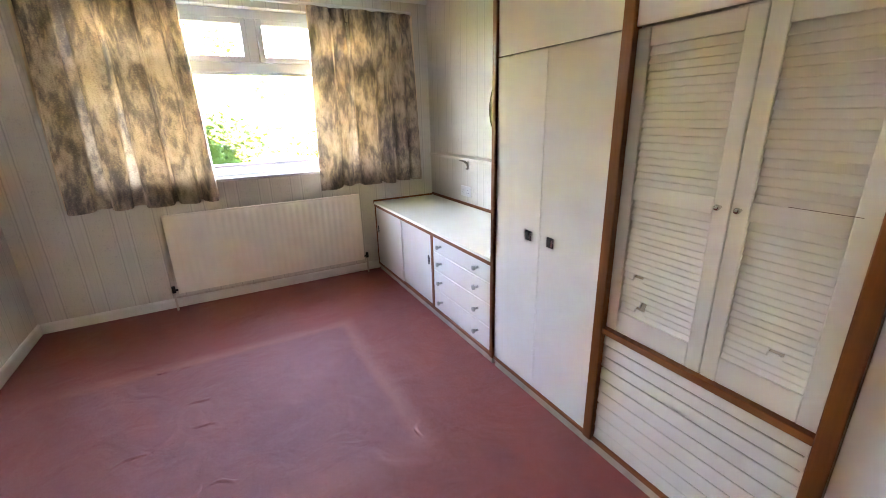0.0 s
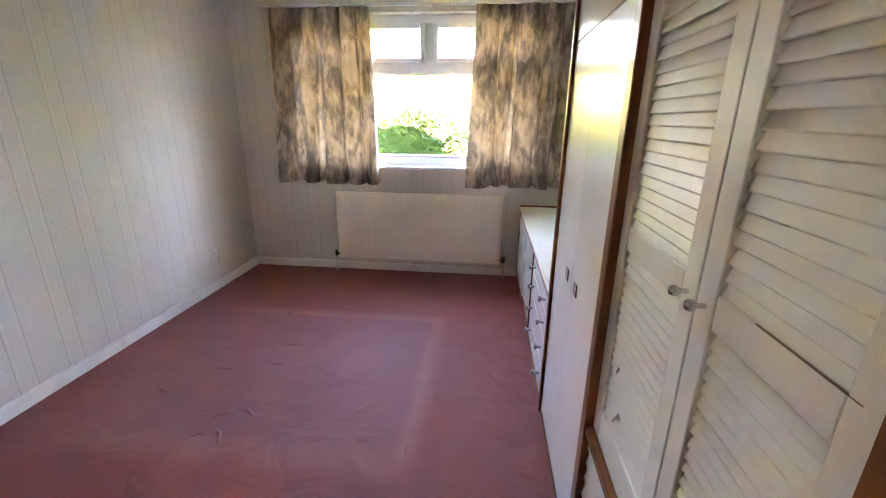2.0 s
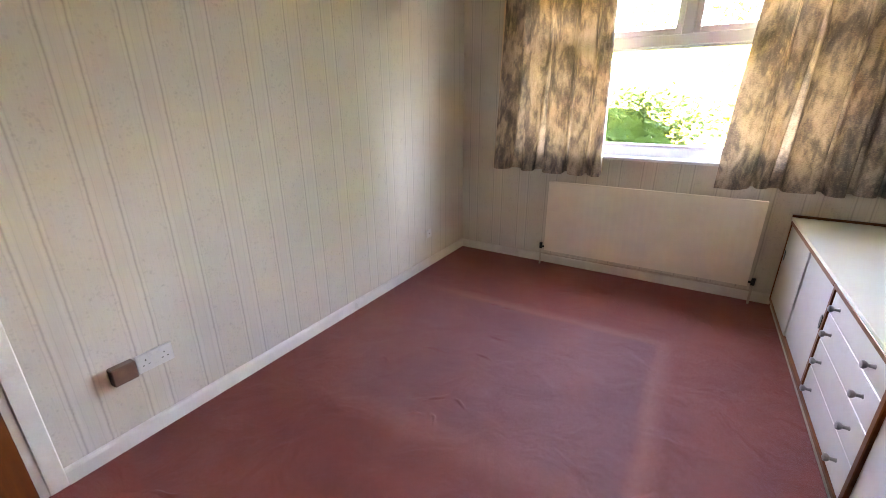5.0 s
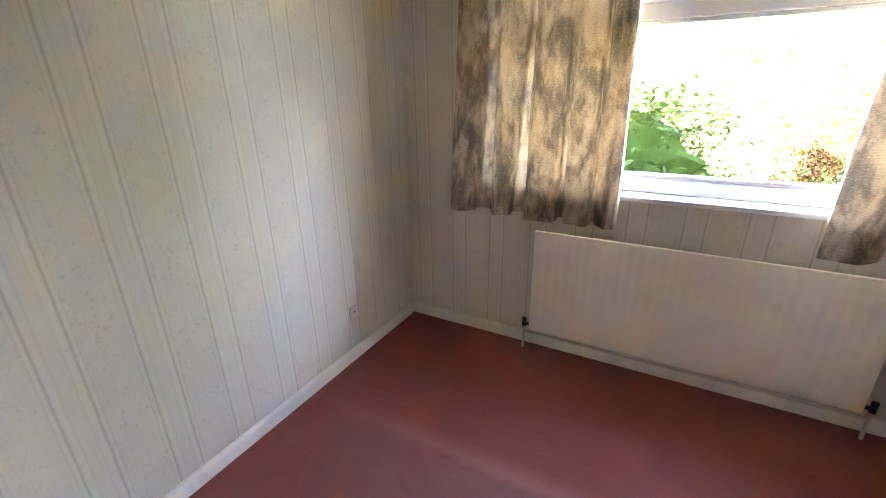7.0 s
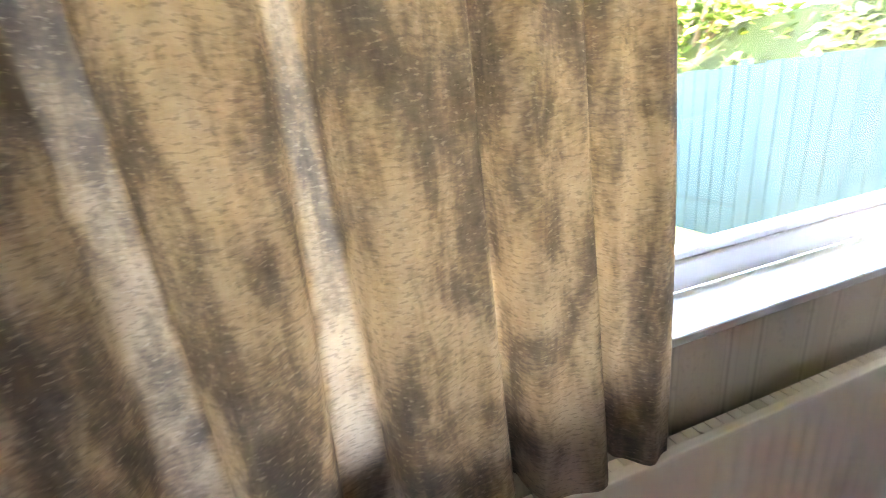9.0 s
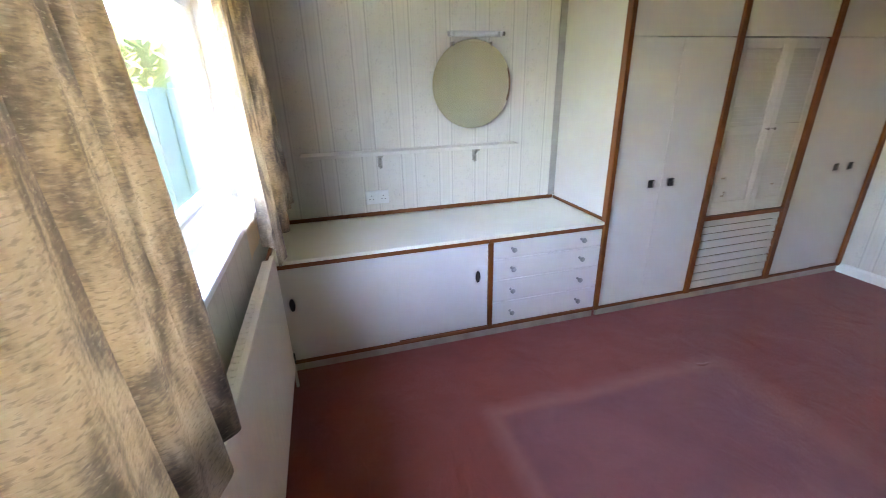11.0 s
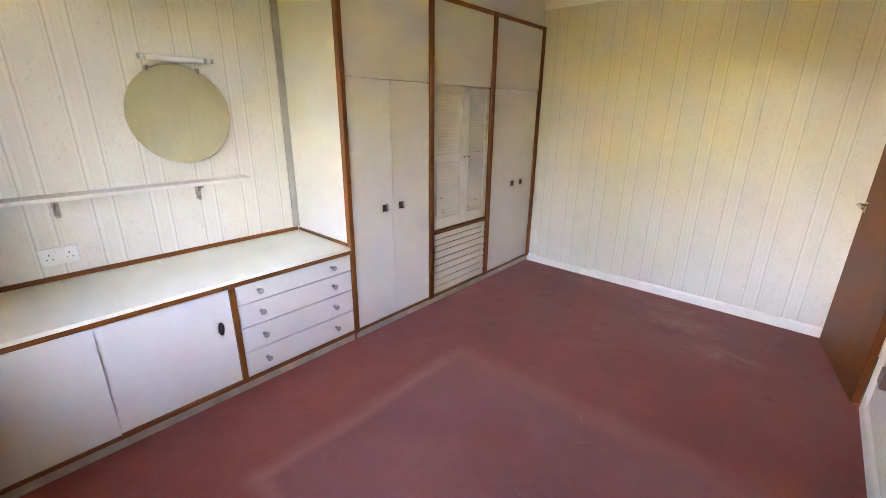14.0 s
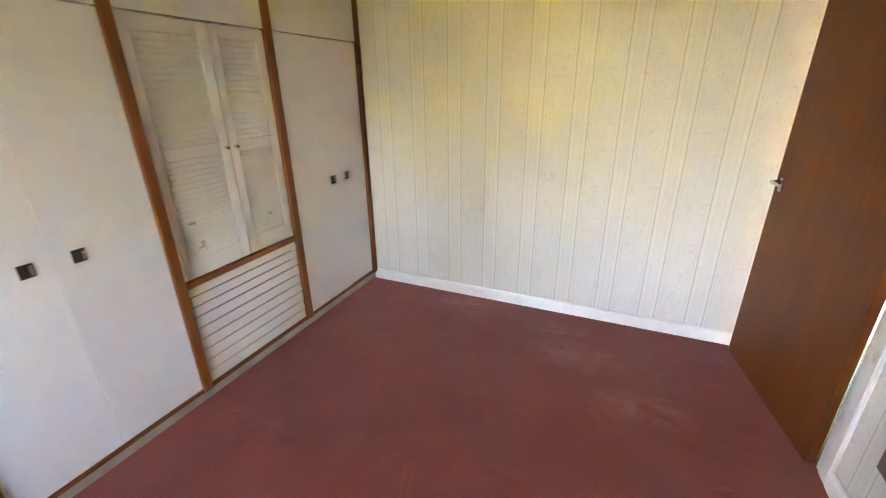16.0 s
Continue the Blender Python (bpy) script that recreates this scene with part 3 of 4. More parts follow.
def curtain(x0, x1, pleats, seed, flare, outer, label):
    root = thing("curtain", (x0 + x1) / 2, -0.11, 0.83, label, "curtain", "pair of curtains")
    part("cloth", curtain_sheet(x0, x1, 0.832, 2.185, pleats, seed, flare, -0.105, outer=outer), CLOTH, root)
    part("fold_return", fold_returns(x0, x1, 0.832, 2.185, pleats, seed, flare, -0.105), RETURN, root)
    part("hem", hem_sheet(0.95, x0, x1, 0.832, 2.185, pleats, seed, flare, -0.105, push=0.005, outer=outer), HEM, root, "dark doubled hem")
    gathers = [(0.6, 0.4) for _ in range(18)]
    part("heading_tape", curtain_sheet(x0, x1, 2.11, 2.186, gathers, seed + 3, 0.0, -0.098, push=0.010, amp=0.03, top_depth=1.0), HEM, root, "gathered heading tape")
    return root


curtain(0.39, 1.22, [(0.17, 0.085), (0.125, 0.075), (0.18, 0.02), (0.145, 0.016), (0.108, 0.0)], 4, 0.075, -1, "mottled oatmeal and taupe printed short curtain, drawn open")
curtain(2.065, 2.93, [(0.18, 0.018), (0.075, 0.065), (0.175, 0.03), (0.11, 0.035), (0.11, 0.015), (0.12, 0.0)], 11, 0.07, 1, "mottled oatmeal and taupe printed curtain hanging beside the cupboard")
rail = thing("curtain_rail", 1.6, -0.06, 2.19, "slim white plastic curtain track under the coving", "curtain rail")
part("track", box(0.33, 2.92, -0.075, -0.05, 2.190, 2.212, 0.004), PLASTIC, rail)
for x in (0.5, 1.1, 1.7, 2.3, 2.8):
    part("bracket", box(x - 0.01, x + 0.01, -0.05, -0.0015, 2.194, 2.21, 0.002), PLASTIC, rail)

# ---- radiator ----
RX0, RX1, RY, RZ0, RZ1 = 0.862, 2.335, -0.092, 0.135, 0.742
rad = thing("radiator", (RX0 + RX1) / 2, -0.06, RZ0, "cream enamelled panel radiator under the window", "radiator")
panel = bmesh.new()
cols, rows_ = 236, 27
gridv = []
for j in range(rows_ + 1):
    z = RZ0 + (RZ1 - RZ0) * j / rows_
    line = []
    for i in range(cols + 1):
        x = RX0 + (RX1 - RX0) * i / cols
        inset = min(1.0, (RZ1 - z) / 0.045, (z - RZ0) / 0.045, (x - RX0) / 0.03, (RX1 - x) / 0.03)
        rib = 0.5 - 0.5 * math.cos(2 * math.pi * (x - RX0) / 0.05)
        y = RY + 0.006 * (1 - max(0, inset)) + 0.002 * rib * max(0.0, inset) ** 2
        line.append(panel.verts.new((x, y, z)))
    gridv.append(line)
for a, b in zip(gridv, gridv[1:]):
    for i in range(cols):
        panel.faces.new((a[i], a[i + 1], b[i + 1], b[i]))
for f in panel.faces:
    f.smooth = True
part("front_panel", panel, RAD, rad)
part("back_panel", box(RX0 + 0.004, RX1 - 0.004, RY + 0.007, RY + 0.022, RZ0 + 0.003, RZ1 - 0.006, 0.004), RAD, rad)
top = bmesh.new()
for i in range(46):
    x = RX0 + 0.02 + i * (RX1 - RX0 - 0.04) / 46
    add_box(top, x + 0.0012, x + 0.0296, RY + 0.006, RY + 0.055, RZ1 - 0.03, RZ1 - 0.012)
add_box(top, RX0 + 0.01, RX1 - 0.01, RY + 0.0225, RY + 0.056, RZ1 - 0.022, RZ1 - 0.0185)
part("convector_grille", top, RAD, rad)
part("top_edge", box(RX0, RX1, RY + 0.004, RY + 0.026, RZ1 - 0.012, RZ1 + 0.002, 0.004, 2), RAD, rad)
for x in (RX0 + 0.25, RX1 - 0.25):
    part("wall_bracket", box(x - 0.015, x + 0.015, RY + 0.023, -0.001, RZ0 + 0.1, RZ1 - 0.1), RAD, rad)
for x, s in ((RX0, -1), (RX1, 1)):
    v = tube((x, RY + 0.014, RZ0 + 0.03), (x + s * 0.03, RY + 0.014, RZ0 + 0.03), 0.009)
    add_tube(v, (x + s * 0.03, RY + 0.014, RZ0 + 0.012), (x + s * 0.03, RY + 0.014, RZ0 + 0.062), 0.013)
    part("valve", v, DARK, rad, "tarnished brass valve", True)
    part("tail_pipe", tube((x + s * 0.03, RY + 0.014, 0.001), (x + s * 0.03, RY + 0.014, RZ0 + 0.012), 0.0075), PIPE, rad, "", True)
part("feed_pipe", tube((RX0 - 0.03, RY + 0.034, 0.098), (RX1 + 0.03, RY + 0.034, 0.098), 0.0075), PIPE, rad, "painted heating pipe", True)

# ---- fitted cupboards: low run ----
BT = 0.628                           # underside of the worktop
Y0, YD, YP = -0.045, -1.168, -1.8955  # low run: end, divider, first tall post
PZ = 0.052                           # plinth height


def cup_pull(y, z, parent, w=0.042, h=0.046):
    rim = box(FRONT - 0.0045, FRONT - 0.0005, y - w / 2, y + w / 2, z - h / 2, z + h / 2, 0.0015)
    pl = part("handle", rim, DARK, parent, "dark square flush pull")
    part("pull_plate", box(FRONT - 0.0062, FRONT - 0.0046, y - w / 2 + 0.003, y - w / 2 + 0.014, z - h / 2 + 0.006, z + h / 2 - 0.006), CHROME, pl, "worn metal finger plate")


slide = thing("sideboard", 2.79, (Y0 + YD) / 2, 0, "low white fitted sideboard with two sliding doors and teak edging", "sideboard")
carc = box(FRONT + 0.03, EAST - 0.002, YD, Y0, PZ, PZ + 0.018)
add_box(carc, EAST - 0.02, EAST - 0.002, YD, Y0, PZ + 0.018, BT)
add_box(carc, FRONT + 0.03, EAST - 0.02, Y0 - 0.018, Y0, PZ + 0.018, BT)
add_box(carc, FRONT + 0.03, EAST - 0.02, YD, YD + 0.016, PZ + 0.018, BT)
part("body", carc, DOORS, slide)
part("plinth", box(FRONT + 0.012, FRONT + 0.03, YD, Y0, 0, PZ), PLINTH, slide, "scuffed beige plinth")
part("bottom_edge", box(FRONT - 0.004, FRONT + 0.03, YD, Y0, PZ, PZ + 0.02, 0.002), TRIM_H, slide, "teak edging")
part("top_edge", box(FRONT - 0.006, FRONT + 0.03, YD, Y0, BT - 0.022, BT, 0.002), TRIM_H, slide, "teak edging")
part("end_edge", box(FRONT - 0.004, FRONT + 0.03, Y0 - 0.018, Y0 + 0.002, PZ + 0.02, BT - 0.022, 0.002), TRIM, slide, "dark teak end edging")
for y0, y1, x in ((-0.635, Y0 - 0.019, FRONT), (YD + 0.001, -0.60, FRONT + 0.011)):
    d = part("door", box(x, x + 0.009, y0, y1, PZ + 0.022, BT - 0.024, 0.001), DOORS, slide)
    hy = y1 - 0.04 if x == FRONT else y0 + 0.06
    ov = bmesh.new()
    for i in range(20):
        a = 2 * math.pi * i / 20
        ov.verts.new((x - 0.003, hy + 0.014 * math.cos(a), 0.405 + 0.036 * math.sin(a)))
    ov.faces.new(ov.verts[:])
    ex = bmesh.ops.extrude_face_region(ov, geom=ov.faces[:])
    bmesh.ops.translate(ov, verts=[v for v in ex["geom"] if isinstance(v, bmesh.types.BMVert)], vec=(0.0026, 0, 0))
    bmesh.ops.recalc_face_normals(ov, faces=ov.faces[:])
    part("handle", ov, DARK, d, "dark oval finger pull")

chest = thing("drawer_unit", 2.79, (YD + YP) / 2, 0, "white fitted chest of four drawers with teak surround", "drawers")
carc = box(FRONT + 0.02, EAST - 0.002, YP, YD - 0.001, PZ, PZ + 0.018)
add_box(carc, EAST - 0.02, EAST - 0.002, YP, YD - 0.001, PZ + 0.018, BT)
part("body", carc, DOORS, chest)
part("plinth", box(FRONT + 0.012, FRONT + 0.03, YP, YD, 0, PZ), PLINTH, chest, "scuffed beige plinth")
part("bottom_edge", box(FRONT - 0.004, FRONT + 0.03, YP, YD - 0.001, PZ, PZ + 0.02, 0.002), TRIM_H, chest, "teak edging")
part("top_edge", box(FRONT - 0.006, FRONT + 0.03, YP, YD - 0.001, BT - 0.022, BT, 0.002), TRIM_H, chest, "teak edging")
part("side_edge", box(FRONT - 0.004, FRONT + 0.05, YD - 0.027, YD - 0.001, PZ + 0.02, BT - 0.022, 0.002), TRIM, chest, "teak edging")
cuts = [BT - 0.024, 0.497, 0.365, 0.222, PZ + 0.022]
for hi, lo in zip(cuts, cuts[1:]):
    dr = part("drawer", box(FRONT + 0.002, FRONT + 0.02, YP + 0.003, YD - 0.029, lo + 0.002, hi - 0.002, 0.0015), DOORS, chest)
    for y in (-1.31, -1.755):
        zc = (hi + lo) / 2 + 0.006
        kb = lathe([(0.009, 0.0), (0.007, -0.004), (0.0065, -0.018), (0.012, -0.023), (0.0155, -0.030), (0.014, -0.036), (0.006, -0.039)], (FRONT + 0.0015, y, zc), "x", 16)
        part("knob", kb, SATIN, dr, "small dull metal knob", True)

wt = thing("worktop", 2.79, (Y0 + YP) / 2, BT, "cream laminate worktop with teak upstand on the low cupboards", "worktop")
part("top", box(FRONT - 0.006, EAST - 0.001, YP, Y0 + 0.012, BT + 0.0005, BT + 0.02, 0.0025, 2), TOP, wt)
part("upstand", box(EAST - 0.014, EAST - 0.001, YP + 0.002, -0.018, BT + 0.0205, BT + 0.044, 0.002), TRIM_H, wt, "teak upstand strip")
part("upstand", box(FRONT + 0.031, EAST - 0.015, YP - 0.012, YP + 0.001, BT + 0.0205, BT + 0.038, 0.002), TRIM_H, wt, "teak upstand strip")
part("upstand", box(FRONT - 0.004, EAST - 0.015, Y0 + 0.0125, Y0 + 0.028, BT - 0.002, BT + 0.034, 0.002), TRIM_H, wt, "dark teak upstand strip")

# ---- fitted cupboards: tall run ----
TZ0, TZ1, RAILZ, MIDZ = PZ + 0.022, 2.135, 1.627, 0.592
POSTS = [(-1.926, YP - 0.0005), (-2.645, -2.602), (-3.352, -3.307), (SOUTH + 0.002, -4.042)]


def wardrobe(name, hi, lo, label, side=False):
    """Carcass, plinth, bottom edge, top rail and the filler over it, between two posts."""
    y1, y0 = hi[0], lo[1]
    root = thing(name, 2.79, (y0 + y1) / 2, 0, label, "wardrobe", "fitted wardrobes")
    c = box(FRONT + 0.03, EAST - 0.002, y0, y1, PZ, PZ + 0.018)
    add_box(c, EAST - 0.02, EAST - 0.002, y0, y1, PZ + 0.018, TZ1)
    add_box(c, FRONT + 0.03, EAST - 0.002, y0, y1, TZ1 + 0.002, TZ1 + 0.02)
    add_box(c, FRONT + 0.03, EAST - 0.02, lo[1], lo[1] + 0.012, PZ + 0.018, TZ1)
    part("body", c, DOORS, root)
    part("plinth", box(FRONT + 0.012, FRONT + 0.03, lo[0], hi[0], 0, PZ), PLINTH, root, "scuffed beige plinth")
    part("bottom_edge", box(FRONT - 0.004, FRONT + 0.03, y0, y1, PZ, PZ + 0.018, 0.002), TRIM_H, root, "teak edging")
    part("top_rail", box(FRONT - 0.006, FRONT + 0.03, y0, y1, TZ1, TZ1 + 0.026, 0.002), TRIM_H, root, "teak top rail")
    part("filler", box(FRONT + 0.012, FRONT + 0.028, lo[0], hi[0], TZ1 + 0.0265, CEIL - 0.002), DOORS, root, "cream filler panel up to the ceiling")
    part("post", box(FRONT - 0.012, FRONT + 0.03, lo[0], lo[1], PZ + 0.0005, TZ1 + 0.0262, 0.003), TRIM, root, "teak upright")
    if side:
        part("post", box(FRONT - 0.012, FRONT + 0.03, hi[0], hi[1], PZ + 0.0005, TZ1 + 0.0262, 0.003), TRIM, root, "teak upright")
        part("scribe_strip", box(EAST - 0.013, EAST - 0.0015, YP - 0.0115, YP + 0.034, BT + 0.0445, CEIL - 0.003, 0.002), SCRIBE, root, "grey painted cover strip in the corner")
        part("side_panel", box(FRONT + 0.031, EAST - 0.001, hi[0] + 0.001, YP - 0.0125, BT + 0.0205, CEIL - 0.002), PANEL_SHADE, root, "cream end panel above the worktop")
    part("cupboard_door", box(FRONT, FRONT + 0.018, y0 + 0.002, y1 - 0.002, RAILZ + 0.0025, TZ1 - 0.002, 0.0015), DOORS, root, "upper cupboard door")
    return root, y0, y1


w1, a, b = wardrobe("wardrobe", POSTS[0], POSTS[1], "tall cream fitted wardrobe with dark flush pulls", True)
for y0, y1, hy in ((-2.2555, b - 0.002, -2.186), (a + 0.002, -2.2565, -2.328)):
    d = part("door", box(FRONT, FRONT + 0.018, y0, y1, TZ0, RAILZ - 0.0025, 0.0012), DOORS, w1)
    cup_pull(hy, 0.85, d)

w3, a, b = wardrobe("wardrobe", POSTS[2], POSTS[3], "tall cream fitted wardrobe in the corner, one door proud")
for y0, y1, hy, x in ((-3.758, b - 0.002, -3.692, FRONT), (a + 0.002, -3.762, -3.832, FRONT + 0.006)):
    d = part("door", box(x, x + 0.018, y0, y1, TZ0, RAILZ - 0.0025, 0.0012), DOORS, w3)
    cup_pull(hy, 0.838, d)

# louvred wardrobe over slatted drawers
w2, a, b = wardrobe("louvred_wardrobe", POSTS[1], POSTS[2], "cream louvred wardrobe with broken slats over slatted drawers")
part("mid_rail", box(FRONT - 0.008, FRONT + 0.03, a, b, MIDZ - 0.026, MIDZ, 0.002), TRIM_H, w2, "teak cross rail")
# Added black board: the dark inside the carcass is put into its colour.
part("gap_dark_board", box(FRONT + 0.031, EAST - 0.021, a + 0.013, b, MIDZ - 0.02, MIDZ - 0.002), BLACK, w2)


def slat_mesh(name, length, depth, thick):
    """A louvre blade, rounded along its edges, along y round its own middle."""
    pts = []
    for i in range(8):
        t = math.pi * i / 7
        pts.append((depth / 2 - thick / 2 + thick / 2 * math.sin(t), thick / 2 * math.cos(t)))
    for i in range(8):
        t = math.pi * i / 7
        pts.append((-depth / 2 + thick / 2 - thick / 2 * math.sin(t), -thick / 2 * math.cos(t)))
    bm = extrude_profile(pts, -length / 2, length / 2, "y")
    me = bpy.data.meshes.new(name)
    bm.to_mesh(me)
    bm.free()
    me.materials.append(LOUVRE)
    return me


def slat_at(me, parent, x, y, z, tilt):
    ob = new("slat", me)
    ob.parent = parent
    ob.matrix_basis = Matrix.Translation(Vector((x, y, z)) - shift_of(parent)) @ pose(0, 0, 0, 0, tilt, 0)
    return ob


BLADE = {}


def blade(length, depth=0.034, thick=0.0055):
    key = (round(length, 3), depth)
    if key not in BLADE:
        BLADE[key] = slat_mesh("slat", length, depth, thick)
    return BLADE[key]


mid = -3.006
INSET = FRONT + 0.012                # face of the louvre doors, set back behind the posts
LINING = plain("lining_hardboard", (0.50, 0.42, 0.33), 0.8, 0, 0.15, 20)
for n, (y0, y1, knob_y) in enumerate(((mid + 0.0012, b - 0.003, mid + 0.026), (a + 0.003, mid - 0.0012, mid - 0.026))):
    z0, z1 = MIDZ + 0.004, RAILZ - 0.003
    st = 0.046
    fr = box(INSET - 0.004, INSET + 0.022, y0, y0 + st, z0, z1, 0.003, 2)
    add_box(fr, INSET - 0.004, INSET + 0.022, y1 - st, y1, z0, z1, 0.003, 2)
    add_box(fr, INSET - 0.003, INSET + 0.021, y0 + st, y1 - st, z0, z0 + 0.085, 0.002)
    add_box(fr, INSET - 0.003, INSET + 0.021, y0 + st, y1 - st, z1 - 0.055, z1, 0.002)
    add_box(fr, INSET - 0.003, INSET + 0.021, y0 + st, y1 - st, 1.098, 1.150, 0.002)
    d = part("louvre_door", fr, LOUVRE, w2, "cream painted louvre door")
    part("door_lining", box(INSET + 0.0235, INSET + 0.0285, y0 + 0.01, y1 - 0.01, z0 + 0.02, z1 - 0.02), LINING, d, "brown hardboard lining")
    L = y1 - y0 - 2 * st
    for lo, hi in ((z0 + 0.085, 1.098), (1.150, z1 - 0.055)):
        k = int(round((hi - lo) / 0.0232))
        for i in range(k):
            z = lo + (hi - lo) * (i + 0.5) / k
            broken = {0: (1, 2, 6), 1: (3,)}[n] if lo < 1.0 else ()
            if i in broken:
                gap = 0.036 if i != 2 else 0.022
                cut = {1: 0.30, 2: 0.34, 6: 0.22, 3: 0.62}[i]
                la, lb = L * (1 - cut) - gap / 2, L * cut - gap / 2
                slat_at(blade(la), d, INSET + 0.0085, y0 + st + la / 2, z, -70)
                slat_at(blade(lb), d, INSET + 0.0085, y1 - st - lb / 2, z, -70)
            else:
                slat_at(blade(L), d, INSET + 0.0085, (y0 + y1) / 2, z + 0.0006 * math.sin(i * 2.3 + n), -70 + 1.5 * math.sin(i * 1.7))
    kb = lathe([(0.004, 0.0), (0.004, -0.012), (0.008, -0.015), (0.009, -0.02), (0.007, -0.025), (0.003, -0.027)], (INSET - 0.0045, knob_y, 1.124), "x", 18)
    part("knob", kb, CHROME, d, "small bright metal knob", True)
    if n == 1:
        part("crack", box(INSET - 0.0042, INSET - 0.0024, y0 + 0.03, y0 + 0.17, 1.1497, 1.1511), BROWN_PLASTIC, d, "dark split along the rail")
# Dark brown backing: shadow lines between the drawer slats, put into its colour.
GAP_SHADE = plain("drawer_gap_shade", (0.20, 0.14, 0.09), 0.8, 0, 0.15, 20)
edges = [MIDZ - 0.026, 0.418, 0.247, PZ + 0.018]
for hi, lo in zip(edges, edges[1:]):
    dr = part("drawer", box(FRONT + 0.032, FRONT + 0.044, a + 0.003, b - 0.003, lo + 0.008, hi - 0.008), GAP_SHADE, w2, "slatted drawer front")
    for y0, y1 in ((a + 0.003, a + 0.012), (b - 0.012, b - 0.003)):
        part("drawer_cheek", box(FRONT + 0.008, FRONT + 0.0318, y0, y1, lo + 0.008, hi - 0.008), LOUVRE, dr)
    h = (hi - lo) / 3
    for i in range(3):
        z = lo + h * (i + 0.5)
        slat_at(blade(b - a - 0.010, h * 0.84, 0.008), dr, FRONT + 0.010, (a + b) / 2, z, -77)

# ---- carpet creases left by furniture ----
floor_ob = bpy.data.objects["floor"]
for x, y, length, turn_deg in ((0.94, -2.20, 0.10, 20), (1.04, -2.19, 0.12, -35), (0.97, -2.05, 0.13, 60), (1.09, -2.03, 0.12, -10), (0.91, -1.02, 0.09, 40), (0.80, -1.00, 0.07, -20), (0.74, -1.70, 0.16, 15), (1.02, -1.62, 0.14, -25), (1.89, -2.17, 0.10, 70), (0.37, -3.02, 0.12, 35), (1.00, -1.40, 0.15, 10), (0.55, -1.92, 0.10, -50)):
    cr = bmesh.new()
    ring = []
    for i in range(13):
        u = i / 12 - 0.5
        hgt = 0.007 * math.cos(math.pi * u) ** 2 + 0.0006
        wob = 0.012 * math.sin(5 * u + turn_deg)
        ring.append([cr.verts.new((u * length, wob + w, h)) for w, h in ((-0.016, -0.001), (-0.006, hgt * 0.6), (0.0, hgt), (0.004, hgt * 0.8), (0.009, -0.001))])
    for p, q in zip(ring, ring[1:]):
        for i in range(4):
            cr.faces.new((p[i], q[i], q[i + 1], p[i + 1])).smooth = True
    bmesh.ops.recalc_face_normals(cr, faces=cr.faces[:])
    bmesh.ops.transform(cr, matrix=pose(x, y, 0, 0, 0, turn_deg), verts=cr.verts[:])
    part("crease", cr, CARPET, floor_ob)

# ---- wall above the sideboard ----
mir = thing("mirror", EAST - 0.02, -1.275, 1.165, "round frameless wall mirror hung over the shelf", "mirror")
R = 0.252
part("glass", lathe([(R, 0.0), (R, -0.0048), (R - 0.012, -0.0055), (0.0001, -0.0055)], (EAST - 0.032, -1.275, 1.417), "x", 64), MIRROR, mir)
part("backing", lathe([(R - 0.02, 0.0), (R - 0.02, -0.030)], (EAST - 0.0015, -1.275, 1.417), "x", 48), BROWN_PLASTIC, mir, "dark mirror backing")
for ang in (62, 118):
    y, z = -1.275 + R * math.cos(radians(ang)), 1.417 + R * math.sin(radians(ang))
    part("clip", box(EAST - 0.040, EAST - 0.001, y - 0.006, y + 0.006, z - 0.010, z + 0.016, 0.002), CHROME, mir, "small metal clip")

lamp = thing("strip_light", EAST - 0.03, -1.29, 1.69, "white tubular strip light above the mirror", "wall light")
part("back_plate", box(EAST - 0.018, EAST - 0.001, -1.45, -1.13, 1.685, 1.715, 0.003), PLASTIC, lamp)
part("tube", tube((EAST - 0.045, -1.425, 1.695), (EAST - 0.045, -1.155, 1.695), 0.014), PLASTIC, lamp, "unlit opal tube", True)
for y in (-1.445, -1.14):
    part("end_cap", box(EAST - 0.060, EAST - 0.018, y - 0.010, y + 0.010, 1.680, 1.710, 0.004), PLASTIC, lamp)
part("switch", box(EAST - 0.055, EAST - 0.018, -1.475, -1.4615, 1.685, 1.708, 0.003), CHROME, lamp, "small grey switch")

BRACKET = plain("bracket_paint", (0.40, 0.36, 0.30), 0.5, 0, 0.2, 40)
shelf = thing("shelf", EAST - 0.06, -0.9, 1.03, "narrow white painted shelf on two small brackets", "shelf")
part("board", box(EAST - 0.125, EAST - 0.001, -1.565, -0.22, 1.044, 1.064, 0.002), LOUVRE, shelf)
for y in (-0.68, -1.30):
    br = box(EAST - 0.005, EAST - 0.001, y - 0.014, y + 0.014, 0.955, 1.0435)
    add_box(br, EAST - 0.105, EAST - 0.005, y - 0.014, y + 0.014, 1.0400, 1.0435)
    for i in range(8):
        t0, t1 = math.pi / 2 * i / 8, math.pi / 2 * (i + 1) / 8
        add_tube(br, (EAST - 0.006 - 0.082 * (1 - math.cos(t0)), y, 0.962 + 0.072 * math.sin(t0)), (EAST - 0.006 - 0.082 * (1 - math.cos(t1)), y, 0.962 + 0.072 * math.sin(t1)), 0.009, sides=8)
    add_tube(br, (EAST - 0.020, y, 0.955), (EAST - 0.004, y, 0.968), 0.010, 0.007, 8)
    part("bracket", br, BRACKET, shelf, "small painted metal bracket")


